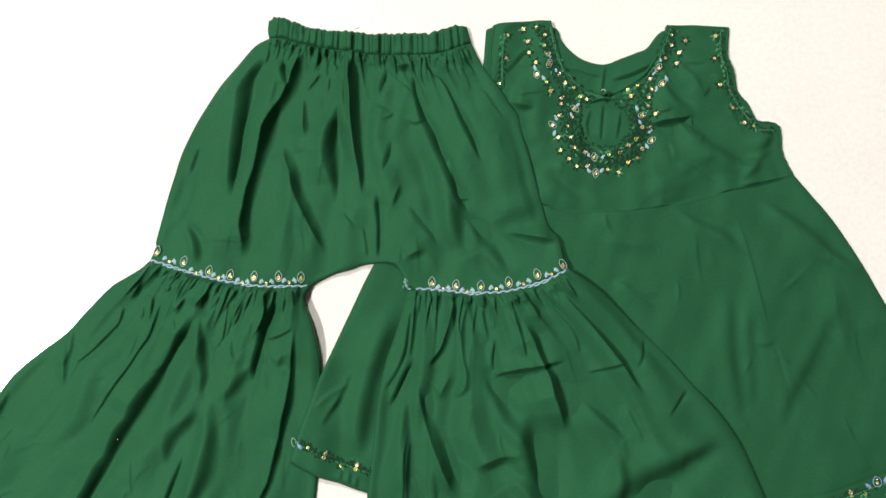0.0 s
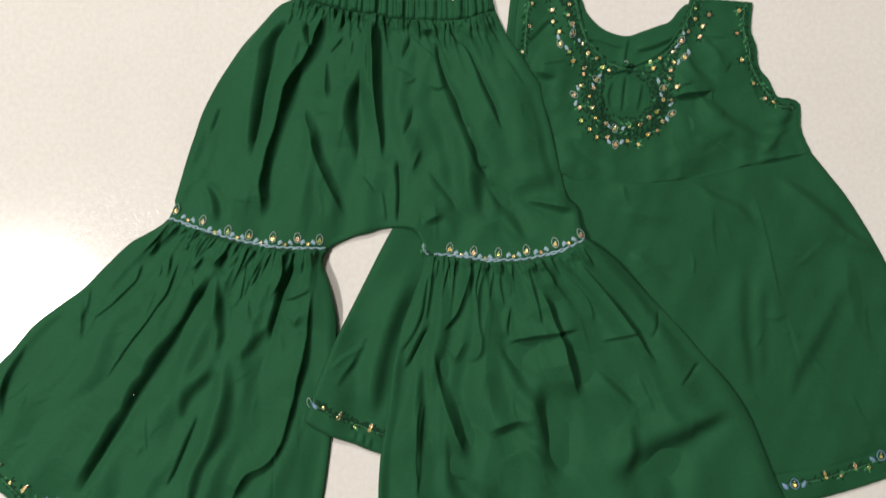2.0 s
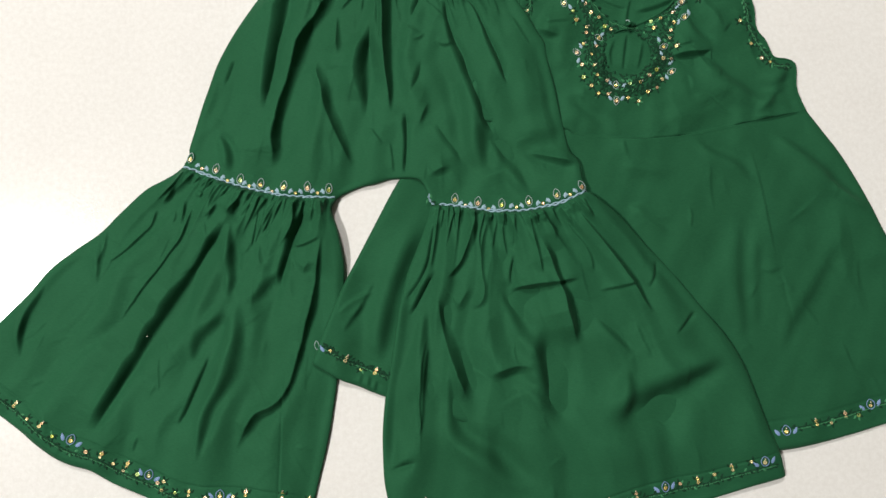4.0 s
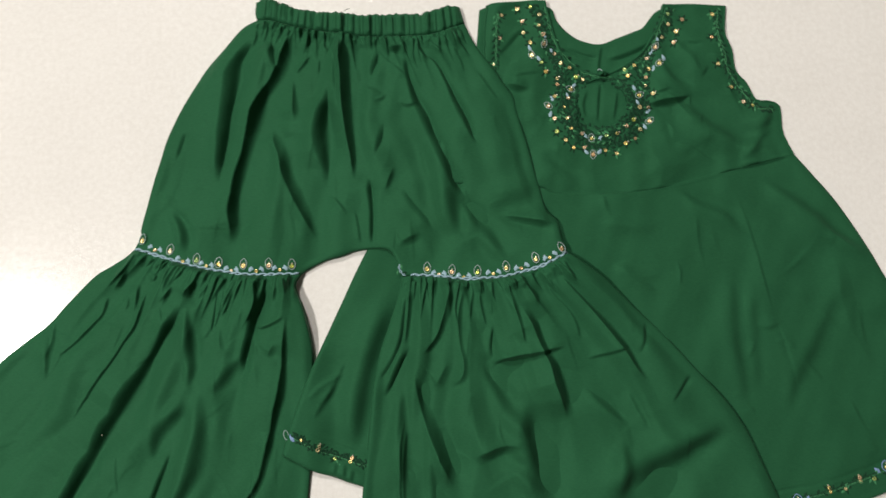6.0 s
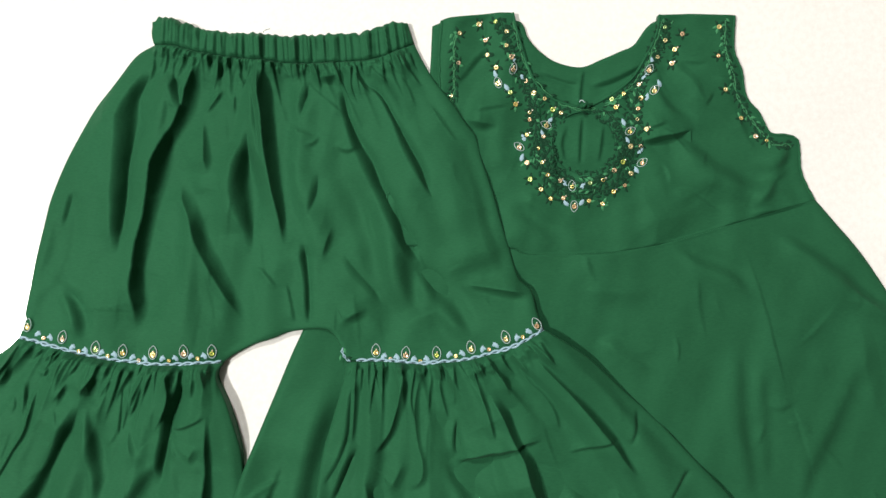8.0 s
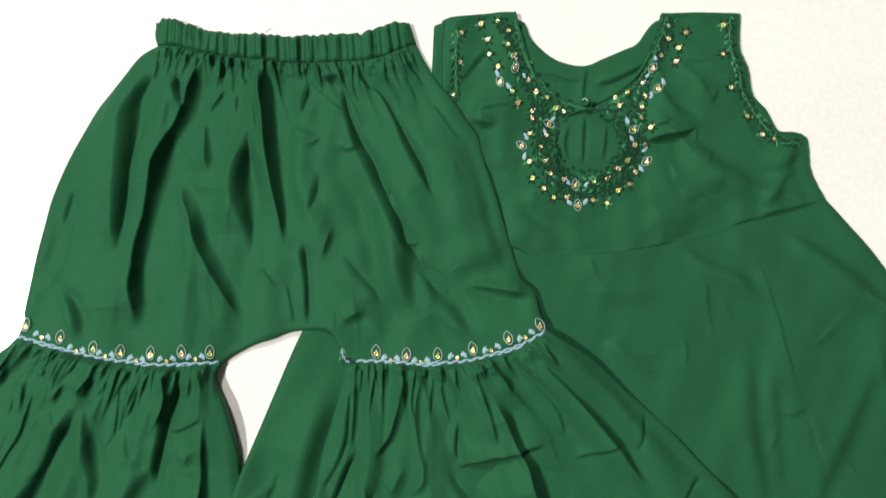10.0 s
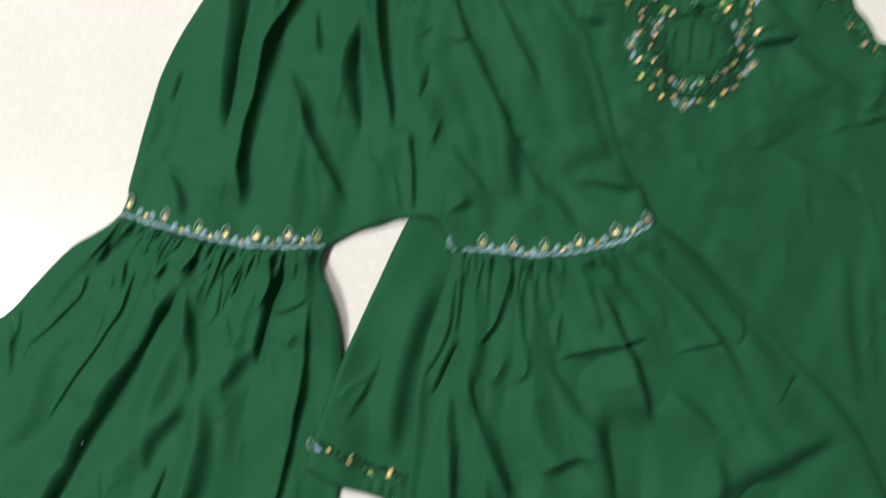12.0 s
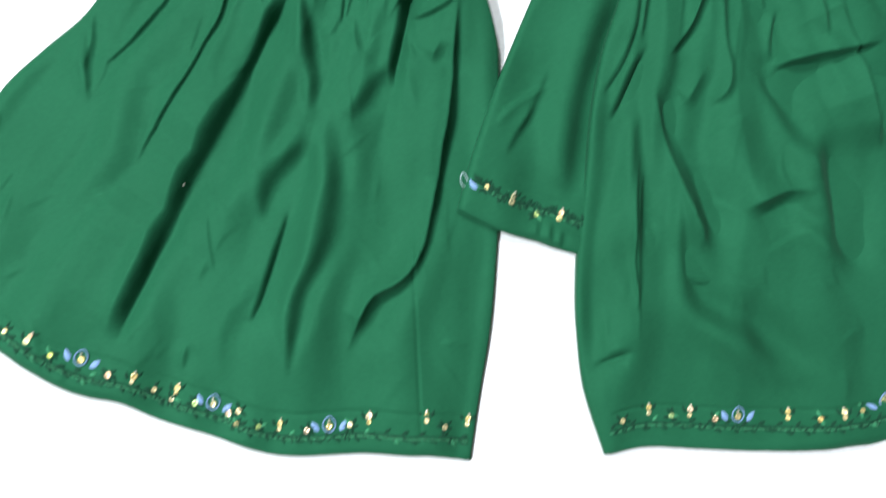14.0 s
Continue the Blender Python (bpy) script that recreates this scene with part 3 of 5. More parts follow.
UPPER_FOLDS = [
    band("-23.5,17.6,0.31 -22.2,19.8,0.35 -20.7,21.5,0.30 -19.4,22.8,0.25", .6, "R"),
    band("-18.8,21.4,0.50 -19.8,20.1,0.70 -20.7,18.7,0.90 -21.2,17.0,1.50 -21.5,14.9,1.28 -21.8,12.5,1.12 -22.1,10.2,1.10 -22.3,7.8,0.80 -22.4,5.2,0.40", .85, "R"),
    band("-17.3,22.7,0.25 -17.6,21.5,0.24 -18.0,20.0,0.21", .7, "L"),
    band("-14.3,21.8,0.40 -15.2,20.4,0.70 -15.6,19.0,1.10 -16.1,17.5,1.10 -17.0,15.9,0.90 -17.8,14.7,0.90 -18.4,12.9,1.40 -18.9,11.0,1.20 -19.5,8.7,0.96 -20.2,6.3,1.00 -20.6,4.5,0.80 -20.8,2.6,1.00 -20.6,1.0,1.02 -20.9,-1.1,0.70", .9, "L"),
    band("-17.4,21.1,0.40 -17.2,19.5,0.70 -16.9,18.1,0.56 -16.7,16.9,0.40", .8, "R"),
    band("-12.9,19.1,0.30 -13.8,18.0,0.32 -14.7,17.0,0.31", .8, "L"),
    band("-14.8,16.8,0.40 -14.7,15.1,0.40 -14.5,13.2,0.70 -14.3,11.8,0.50", .6, "L"),
    band("-16.6,11.9,0.70 -16.3,10.2,1.20 -15.8,8.5,0.96 -15.3,6.6,1.10 -14.5,4.7,1.10 -13.6,2.8,1.00 -12.8,1.1,0.72 -12.0,-0.4,0.60", .7, "L"),
    band("-11.5,16.2,0.50 -11.5,14.5,0.56 -11.9,12.7,1.33 -12.0,10.8,1.73 -11.8,8.9,1.53 -11.5,7.0,0.74 -11.5,5.0,0.40", .9, "R"),
    band("-10.2,21.5,0.25 -9.7,20.2,0.80 -9.5,18.5,1.10 -9.4,16.9,1.02 -9.3,14.5,1.02 -9.1,12.6,1.02 -8.9,10.6,0.90 -8.6,8.3,0.56 -8.4,5.7,0.32", 1.0, "L"),
    band("-11.0,20.8,0.25 -10.7,18.8,0.25 -10.6,16.2,0.40 -10.3,13.1,0.30", .55, "R"),
    band("-11.8,20.7,0.30 -11.4,19.9,0.35 -11.1,19.1,0.25", .75, "L"),
    band("-12.0,18.8,0.25 -12.1,17.7,0.24 -12.2,16.9,0.20", .6, "L"),
    band("-6.0,19.7,0.40 -6.4,18.4,0.70 -6.8,17.2,0.56 -7.1,16.2,0.32", .65, "R"),
    band("-3.3,19.9,0.29 -4.2,19.5,0.51 -5.2,19.7,0.30", 1.08, "L"),
    band("-6.1,19.6,0.25 -5.1,18.6,0.20 -4.0,17.6,0.30 -2.9,16.6,0.25", .35, "L"),
    band("-3.4,19.5,0.32 -3.2,18.1,0.50 -2.9,16.4,0.50 -2.2,14.2,0.80 -1.3,12.3,1.10 -0.5,10.3,0.88 0.2,8.7,1.07 1.1,6.7,0.88 1.8,5.1,0.82 2.9,3.4,0.48", .8, "R"),
    band("0.9,6.5,1.04 1.4,4.4,1.73 1.7,1.8,1.50 1.9,0.4,0.66", .45, "R"),
    band("2.9,3.1,0.64 4.2,1.2,1.30 5.5,-0.5,1.20 6.7,-2.1,0.70", .5, "L"),
    band("-1.6,19.2,0.30 -0.1,18.2,0.30 1.1,15.9,0.40 1.8,14.1,0.71 2.4,12.8,0.80 3.0,11.6,0.70 3.6,10.2,0.40 4.2,9.1,0.20", .95, "R"),
    band("-0.7,20.8,0.30 0.1,19.9,0.40 0.9,19.2,0.25", .8, "L"),
    band("0.5,21.4,0.25 1.1,20.7,0.40 1.7,20.0,0.16", .8, "L"),
    band("1.7,22.0,0.25 2.4,20.7,0.36 3.0,19.8,0.24 3.7,18.8,0.20", .8, "L"),
    band("1.6,20.1,0.21 2.5,18.8,0.24 3.1,17.0,0.25", .35, "L"),
    band("-2.2,20.6,0.30 -1.3,19.2,0.40 -0.5,18.1,0.24", .75, "L"),
    band("-7.1,6.1,0.40 -7.0,4.7,0.60 -6.8,2.6,0.45 -6.8,0.7,0.45 -6.8,-1.1,0.30", .9, "R"),
    band("-8.4,2.6,0.20 -8.1,1.2,0.24 -7.8,-0.8,0.25", .6, "L"),
    band("-4.2,7.2,0.41 -4.7,5.8,0.51 -5.3,4.3,0.32", .5, "L"),
    band("-11.1,4.5,0.40 -10.0,3.4,0.28 -9.1,2.2,0.30", .5, "L"),
    band("-5.6,12.0,0.41 -5.9,10.1,0.61 -6.6,8.1,0.24", .45, "R"),
    band("12.3,0.8,0.40 10.7,0.8,0.80 8.7,1.2,0.72 6.2,1.8,0.40", 0.74, "L"),
    band("10.2,4.3,1.50 7.8,3.5,2.00 5.4,3.3,1.50", .25, "L"),
    band("-1.5,0.0,0.60 -2.7,-0.6,0.80 -4.1,-1.2,0.50", .5, "L"),
    band("-27.0,2.5,0.51 -26.2,1.4,0.64 -25.8,0.2,0.90 -25.7,-1.0,0.61", .6, "L"),
    band("-29.8,1.0,0.32 -29.7,-0.6,0.36", .5, "L"),
    band("4.3,17.4,0.30 5.4,15.6,0.40 6.6,13.8,0.24", .3, "L"),
    band("-8.1,21.2,0.20 -7.7,20.5,0.35 -7.3,19.9,0.25", .6, "L"),
    band("-6.0,21.3,0.25 -5.9,20.5,0.30 -5.7,19.8,0.25", .6, "R"),
    band("-5.0,14.8,0.30 -5.6,14.2,0.35 -6.5,14.0,0.25", .45, "L"),
    band("-1.7,13.8,0.32 -2.9,13.4,0.36 -4.1,14.0,0.30", 0.54, "L"),
    band("-7.6,16.6,0.51 -6.9,15.6,0.60 -5.5,14.9,0.40", .35, "L"),
    band("-3.9,5.0,0.50 -2.8,3.3,0.70 -1.2,1.4,0.60 -0.5,0.2,0.32", .35, "R"),
    band("-19.1,22.4,0.24 -18.6,21.4,0.35 -19.0,20.3,0.30 -19.5,19.6,0.20", .6, "L"),
    band("-13.1,21.2,0.24 -13.3,20.5,0.41 -13.4,19.6,0.25", .5, "R"),
    band("-25.9,11.3,0.48 -26.7,8.7,0.40 -27.1,8.0,0.30", .45, "R"),
]
upper = Panel(WAIST_SEAM, np.vstack([KNEE_L, INSEAM[1:], KNEE_R[1:]]), HIP_L, HIP_R,
              lambda x, y: 0.75 + 0.42 * over_tunic(x, y) + knee_heap(x, y),
              UPPER_FOLDS + [gathers(WAIST_SEAM, (-8.1, 50.0), (-0.37, 0.36), 30, 0.15, 2.4, 11), crumple(7, 0.11, 6.5), swells(WAIST_SEAM, (-8.1, 50.0), 0.85, 1.7, 11.0, 301), wrinkles(WAIST_SEAM, (-8.1, 50.0), 0.08, 2.2, 8.0, 101), gathers(WAIST_SEAM, (-8.1, 50.0), (-0.37, 0.36), 46, 0.19, 1.4, 13)] + pinches(81, 30, WAIST_SEAM, (-8.1, 50.0), 3.4, 0.18) + creases(71, 40, (-28, -2), (10, 17), (-8.1, 50.0), 0.04),
              {"top": (0.10, 0.18), "bottom": (0.3, 0.5), "left": (0.5, 1.0), "right": (0.42, 0.9)})
upper.build("hip_panel", trousers, "", 0.115)

LEFT_FOLDS = [
    band("-31.3,-3.1,0.30 -32.0,-4.4,0.40 -32.8,-5.4,0.42", .8, "L"),
    band("-28.3,-3.7,0.30 -28.8,-4.6,0.35", .85, "L"),
    band("-24.1,-4.4,0.36 -24.8,-5.4,0.55 -25.6,-6.3,0.60", .9, "L"),
    band("-30.2,-4.6,0.24 -30.3,-6.2,0.25 -30.3,-7.7,0.15", .6, "L"),
    band("-21.6,-5.3,0.20 -21.8,-6.9,0.25 -22.6,-9.5,0.18", .6, "L"),
    band("-20.2,-4.8,0.30 -20.9,-6.3,0.25 -21.7,-8.1,0.18", .6, "L"),
    band("-22.6,-4.6,0.30 -23.6,-5.7,0.36 -24.3,-6.6,0.20", .55, "L"),
    band("-16.1,-4.8,0.35 -16.3,-5.8,0.45 -16.4,-6.8,0.25", .6, "L"),
    band("-26.5,-4.8,0.30 -27.2,-6.0,0.42 -27.8,-7.1,0.24", .5, "L"),
    band("-33.3,-5.8,0.32 -33.8,-7.6,0.24 -34.6,-8.6,0.28 -35.6,-9.7,0.32 -36.5,-10.6,0.21 -38.1,-11.9,0.16", .8, "L"),
    band("-29.2,-5.1,0.20 -29.6,-6.2,0.24 -30.0,-7.8,0.32 -30.5,-9.1,0.28 -31.5,-10.5,0.20 -32.7,-12.5,0.20 -34.4,-14.9,0.20 -35.5,-16.6,0.16 -36.4,-18.2,0.12", 1.0, "L"),
    band("-38.6,-8.0,0.24 -38.6,-10.0,0.36 -39.0,-11.8,0.56 -39.2,-14.2,0.24", .5, "L"),
    band("-39.2,-8.9,0.30 -39.3,-10.7,0.56 -39.4,-12.7,0.40", .3, "R"),
    band("-25.8,-6.4,0.48 -26.6,-7.9,0.64 -27.3,-9.0,0.80 -27.9,-10.1,0.54 -28.4,-11.1,0.51 -29.0,-12.2,0.54 -29.7,-13.5,0.96 -30.7,-15.0,1.44 -31.6,-16.4,1.52 -32.4,-17.7,1.08 -33.1,-18.7,1.40 -33.7,-19.8,1.20 -34.4,-21.3,0.90 -35.3,-22.7,1.28 -36.2,-24.4,1.02 -37.0,-25.8,1.08 -37.9,-27.4,1.02 -38.5,-28.7,0.96 -38.9,-30.2,0.49", .9, "R"),
    band("-26.6,-4.9,0.27 -27.3,-5.9,0.30 -28.1,-6.7,0.24", .55, "L"),
    band("-28.1,-6.9,0.20 -27.8,-7.6,0.18 -27.6,-8.6,0.16", .5, "L"),
    band("-30.4,-4.7,0.12 -30.4,-6.2,0.20 -30.6,-7.8,0.12", .7, "L"),
    band("-31.3,-5.7,0.24 -31.2,-6.7,0.24 -31.6,-7.5,0.20", .5, "L"),
    band("-25.2,-7.4,0.32 -25.1,-9.2,0.64 -24.9,-11.0,0.91 -24.7,-12.9,0.80 -25.0,-14.8,0.40", .6, "R"),
    band("-22.3,-5.4,0.12 -22.5,-7.0,0.15 -22.7,-8.5,0.24 -22.9,-9.7,0.16", .8, "R"),
    band("-20.6,-5.4,0.24 -21.3,-7.1,0.28 -22.0,-8.2,0.16", .7, "R"),
    band("-21.8,-8.8,0.32 -21.8,-10.0,0.42 -21.5,-11.1,0.64 -20.7,-11.6,0.32", .35, "L"),
    band("-17.3,-4.9,0.40 -17.8,-6.0,0.56 -18.2,-7.1,0.64 -18.7,-8.2,0.72 -19.0,-9.7,0.66 -19.4,-11.2,0.72 -19.7,-12.6,0.57 -19.7,-14.0,0.32", .95, "R"),
    band("-15.3,-8.2,0.16 -16.4,-8.8,0.24 -17.4,-9.2,0.24 -18.6,-9.4,0.16", 1.15, "L"),
    band("-18.3,-9.5,0.32 -18.4,-10.6,0.40 -17.9,-11.9,0.40", .45, "L"),
    band("-16.1,-10.7,0.48 -16.6,-11.7,0.72 -17.1,-12.4,0.32", .4, "L"),
    band("-15.1,-7.7,0.18 -15.3,-9.8,0.36 -15.4,-11.6,0.56 -15.5,-13.1,0.48 -15.6,-14.6,0.72 -15.8,-16.1,0.80 -16.2,-17.6,0.72 -16.6,-19.5,0.48 -16.9,-21.0,0.64 -17.3,-22.6,0.58 -17.7,-24.1,0.54 -18.6,-25.8,0.60 -19.7,-26.9,0.88 -21.1,-27.7,1.07 -22.0,-29.1,0.96 -22.7,-30.2,0.54 -23.4,-31.7,0.32", .85, "L"),
    band("-25.5,-16.9,0.96 -26.5,-18.0,1.02 -27.5,-19.1,1.20 -28.2,-20.4,0.96 -28.5,-21.9,0.48", .55, "R"),
    band("-26.9,-21.4,0.28 -27.2,-22.5,0.30 -27.8,-24.1,0.44 -28.4,-25.8,0.40 -29.1,-27.6,0.40 -29.8,-29.0,0.28", .8, "R"),
    band("-23.9,-15.9,0.56 -23.8,-17.4,1.28 -23.7,-19.6,1.14 -24.1,-21.5,1.52 -24.5,-23.3,1.36 -25.3,-25.2,1.02 -26.2,-26.8,0.96 -26.7,-28.5,0.96 -27.0,-30.4,0.56 -27.3,-32.3,0.32", .55, "L"),
    band("-20.0,-12.3,0.42 -21.3,-14.1,1.12 -22.6,-15.5,0.60", .35, "R"),
    band("-33.7,-30.0,0.32 -34.0,-31.0,0.40 -34.3,-32.2,0.24", .45, "L"),
    band("-32.1,-21.4,0.12 -32.0,-23.4,0.20 -31.8,-25.5,0.16", .3, "L"),
    fold("-45.0,-14.1 -46.8,-17.7 -47.2,-22.9", 0.45, 0.9, 0.4),
    fold("-18.7,-24.0 -18.6,-30.0 -18.5,-37.6", -0.05, 0.12, 0.1, 0.05, 0.02),
]
flare_l = Panel(KNEE_L, FLARE_L_HEM, FLARE_L_OUT, FLARE_L_IN,
                lambda x, y: 0.85 - 0.35 * step(-17.5, -14.5, x) * step(-9.0, -14.0, y) + 0.7 * step(-18.5, -14.5, x) * np.exp(-((y + 8.0) / 3.8) ** 2),
                LEFT_FOLDS + [gathers(KNEE_L, (-14.0, 15.5), (-0.79, -0.02), 26, 0.20, 2.4, 23), gathers(KNEE_L, (-14.2, 15.8), (-0.79, -0.02), 9, 0.06, 24.0, 24), crumple(17, 0.12, 7.5), swells(KNEE_L, (-14.2, 15.8), 0.95, 2.0, 14.0, 311), wrinkles(KNEE_L, (-14.2, 15.8), 0.06, 2.4, 9.0, 111), *pinches(82, 18, KNEE_L, (-14.2, 15.8), 5.0, 0.24), *creases(72, 40, (-46, -34), (-15, -7), (-14.2, 15.8), 0.04),
                              fold(FLARE_L_HEM + np.array([0.25, 3.0]), -0.09, 0.1, 0.1, 0.02, 0.02)],
                {"top": (0.2, 0.3), "bottom": (0.3, 0.5), "left": (0.5, 1.0), "right": (0.25, 0.7)})
flare_l.build("flare", trousers, "gathered bell-shaped lower leg", 0.12)

RIGHT_FOLDS = [
    band("-3.4,-6.0,0.42 -3.6,-8.3,0.40 -3.9,-10.6,0.35 -4.9,-12.8,0.45 -6.1,-14.6,0.30", .6, "R"),
    band("-3.1,-11.2,0.42 -4.1,-13.3,0.72 -4.9,-15.0,0.55 -5.7,-16.4,0.35", .75, "R"),
    band("-2.6,-5.3,0.48 -2.9,-8.3,0.42 -3.3,-11.2,0.25", .65, "L"),
    band("1.3,-5.3,0.42 1.1,-7.2,0.72 0.6,-8.9,0.65 -0.1,-10.6,0.60 -1.6,-12.3,0.31", .85, "L"),
    band("2.7,-5.5,0.30 2.2,-8.3,0.48 2.3,-11.2,0.36 2.7,-12.9,0.48 2.5,-14.5,0.60 1.1,-15.7,0.48", .5, "L"),
    band("4.1,-5.8,0.24 4.5,-7.8,0.30 4.9,-9.5,0.24", .6, "L"),
    band("3.6,-5.6,0.20 3.4,-7.2,0.30 3.2,-8.9,0.15", .6, "L"),
    band("5.2,-5.5,0.20 5.4,-7.0,0.25 5.5,-8.5,0.24", .6, "L"),
    band("5.4,-9.2,0.25 5.2,-11.2,0.50 5.3,-12.9,0.54", .9, "R"),
    band("12.8,-11.5,0.24 10.4,-12.1,0.40 8.1,-12.6,0.71 6.4,-13.0,0.80 5.1,-13.3,0.48", 1.15, "L"),
    band("4.6,-13.7,0.50 5.8,-15.7,1.00 6.8,-17.4,1.44 8.0,-19.1,1.08", .45, "L"),
    band("7.0,-5.0,0.30 7.9,-7.7,0.48 8.4,-9.6,0.42 8.7,-11.4,0.24", .75, "L"),
    band("8.3,-7.0,0.42 9.6,-9.0,0.84 10.1,-10.4,0.72 10.7,-11.8,0.65 11.4,-13.0,0.90 12.0,-14.7,1.32 12.5,-16.3,1.20 13.1,-18.8,0.72", 1.0, "L"),
    band("10.7,-4.9,0.20 11.9,-6.5,0.36 13.0,-7.6,0.36 13.9,-9.1,0.40 14.3,-10.9,0.25", .5, "L"),
    band("9.3,-5.3,0.30 9.8,-6.5,0.42 10.2,-7.6,0.24", .55, "L"),
    band("12.0,-4.0,0.36 13.4,-5.6,0.36 15.1,-7.4,0.40 16.7,-9.1,0.72 18.1,-10.8,0.90 18.9,-11.9,0.82 19.7,-13.4,0.50 20.8,-15.0,0.30", .8, "L"),
    band("20.7,-8.9,0.36 20.5,-10.8,0.42 19.9,-12.4,0.30", .5, "R"),
    band("19.0,-11.6,0.30 17.2,-12.2,0.35 14.8,-12.8,0.20", 0.61, "L"),
    band("25.1,-14.2,0.48 23.9,-15.8,0.42 22.8,-17.2,0.20", .65, "R"),
    band("27.8,-19.7,1.20 24.7,-21.5,1.80 21.8,-23.1,2.64 18.9,-24.6,2.68 16.7,-26.2,1.80", .5, "R"),
    band("8.8,-17.4,1.08 8.7,-20.1,1.80 9.2,-22.3,2.04 9.7,-24.5,2.04 10.3,-26.4,1.40", .5, "R"),
    band("-2.4,-13.6,0.48 -1.6,-16.7,0.84 -0.6,-19.5,1.20 0.6,-22.2,1.44 1.8,-25.1,1.00", .65, "L"),
    band("-3.5,-15.6,0.60 -3.7,-18.3,0.90 -3.6,-21.6,1.20 -3.4,-25.0,1.00", .45, "R"),
    band("14.8,-15.8,0.60 16.7,-17.5,0.90 18.5,-19.1,0.40", .4, "L"),
    band("18.2,-21.1,0.60 18.4,-23.6,1.44 18.0,-25.8,0.96", .4, "L"),
    band("18.8,-15.6,0.48 20.0,-18.1,0.60 20.9,-20.0,0.36", .4, "L"),
    band("1.3,-12.8,0.72 0.1,-15.1,0.84 -1.0,-15.6,0.48", .35, "L"),
    band("-3.8,-31.3,0.32 -5.0,-31.6,0.80 -6.3,-32.3,0.42 -7.0,-32.9,0.18", .6, "R"),
    band("-1.1,-20.6,0.32 -0.8,-23.3,0.64 -0.5,-25.9,0.88 0.0,-28.2,1.40 1.3,-29.5,1.44 2.9,-30.2,1.68 4.5,-31.2,1.84 6.4,-32.7,1.65 8.1,-33.7,0.72", .45, "L"),
    band("8.3,-21.5,0.64 6.3,-21.6,1.04 4.4,-22.3,1.12 3.0,-22.8,0.41", 0.68, "L"),
    band("6.7,-22.7,0.72 8.3,-23.9,1.04 9.5,-25.2,0.56", .3, "L"),
    band("-3.2,-19.4,0.25 -3.5,-23.2,0.36 -3.5,-27.0,0.36 -3.9,-29.3,0.15", .45, "L"),
    fold("-3.6,-17.7 -3.9,-24.5 -3.8,-32.1", 0.15, 0.25, 0.12),
]
flare_r = Panel(KNEE_R, FLARE_R_HEM, FLARE_R_IN, FLARE_R_OUT,
                lambda x, y: 0.88 + 0.38 * step(-33.0, -28.5, y) + knee_heap(x, y),
                RIGHT_FOLDS + [gathers(KNEE_R, (-0.2, 14.6), (-0.17, 0.68), 26, 0.20, 2.4, 31), gathers(KNEE_R, (-0.25, 14.8), (-0.17, 0.68), 9, 0.06, 24.0, 32), crumple(19, 0.12, 7.5), swells(KNEE_R, (-0.25, 14.8), 0.95, 2.0, 14.0, 321), wrinkles(KNEE_R, (-0.25, 14.8), 0.05, 2.4, 9.0, 121), *pinches(83, 18, KNEE_R, (-0.25, 14.8), 4.5, 0.24), *creases(73, 44, (-6, -35), (26, -8), (-0.25, 14.8), 0.04),
                               fold(FLARE_R_HEM + np.array([0.0, 3.0]), -0.09, 0.1, 0.1, 0.02, 0.02)],
                {"top": (0.2, 0.3), "bottom": (0.3, 0.5), "left": (0.4, 0.8), "right": (0.42, 0.9)})
flare_r.build("flare", trousers, "gathered bell-shaped lower leg", 0.12)

# ---- tunic ----
tunic = tagged(new("sleeveless_tunic"), "dark green sleeveless tunic with embroidered keyhole neck under the trousers", "tunic")


def key_hole(x, y):
    return ((x - 17.22) / 2.77) ** 2 + ((y - 13.56) / 2.7) ** 2 < 1


BACK_TOP = smooth_line("9.1,24.3 12.1,24.2 12.9,22.7 13.8,21.6 15.2,20.6 17.3,20.1 19.1,20.7 20.9,21.4 22.0,21.9 23.8,23.8 26.9,23.7", 140)
BACK_FOLDS = [
    band("22.9,20.3,0.24 21.3,19.4,0.50 19.6,18.7,0.50 17.9,18.4,0.31", .8, "R"),
    band("17.2,18.6,0.25 15.6,19.0,0.28 13.6,19.8,0.25", .8, "R"),
    band("17.6,20.0,0.16 17.3,18.3,0.30 17.1,16.3,0.25", .8, "L"),
    band("17.2,15.9,0.25 17.0,14.0,0.35 16.8,11.5,0.25", .8, "R"),
    band("19.1,15.2,0.25 18.9,13.4,0.40 18.5,11.6,0.25", .6, "L"),
    band("16.0,15.2,0.20 15.5,13.6,0.36 15.7,11.9,0.25", .6, "L"),
]
back = Panel(BACK_TOP, smooth_line("9.0,8.0 17.0,7.6 26.5,7.9", 60), smooth_line("9.1,24.3 9.0,16.2 9.0,8.0", 60), smooth_line("26.9,23.7 26.7,16.1 26.5,7.9", 60),
             0.34, BACK_FOLDS + [fold("12.6,19.6 15.0,18.6 17.0,18.4", 0.08, 0.6, 0.4), fold("18.0,16.4 19.6,17.6 21.4,19.0", 0.1, 0.5, 0.4), crumple(41, 0.035, 3.0)], {"top": (0.2, 0.3)})
back.build("back_piece", tunic, "plain back neck piece with a centre slit", 0.13)

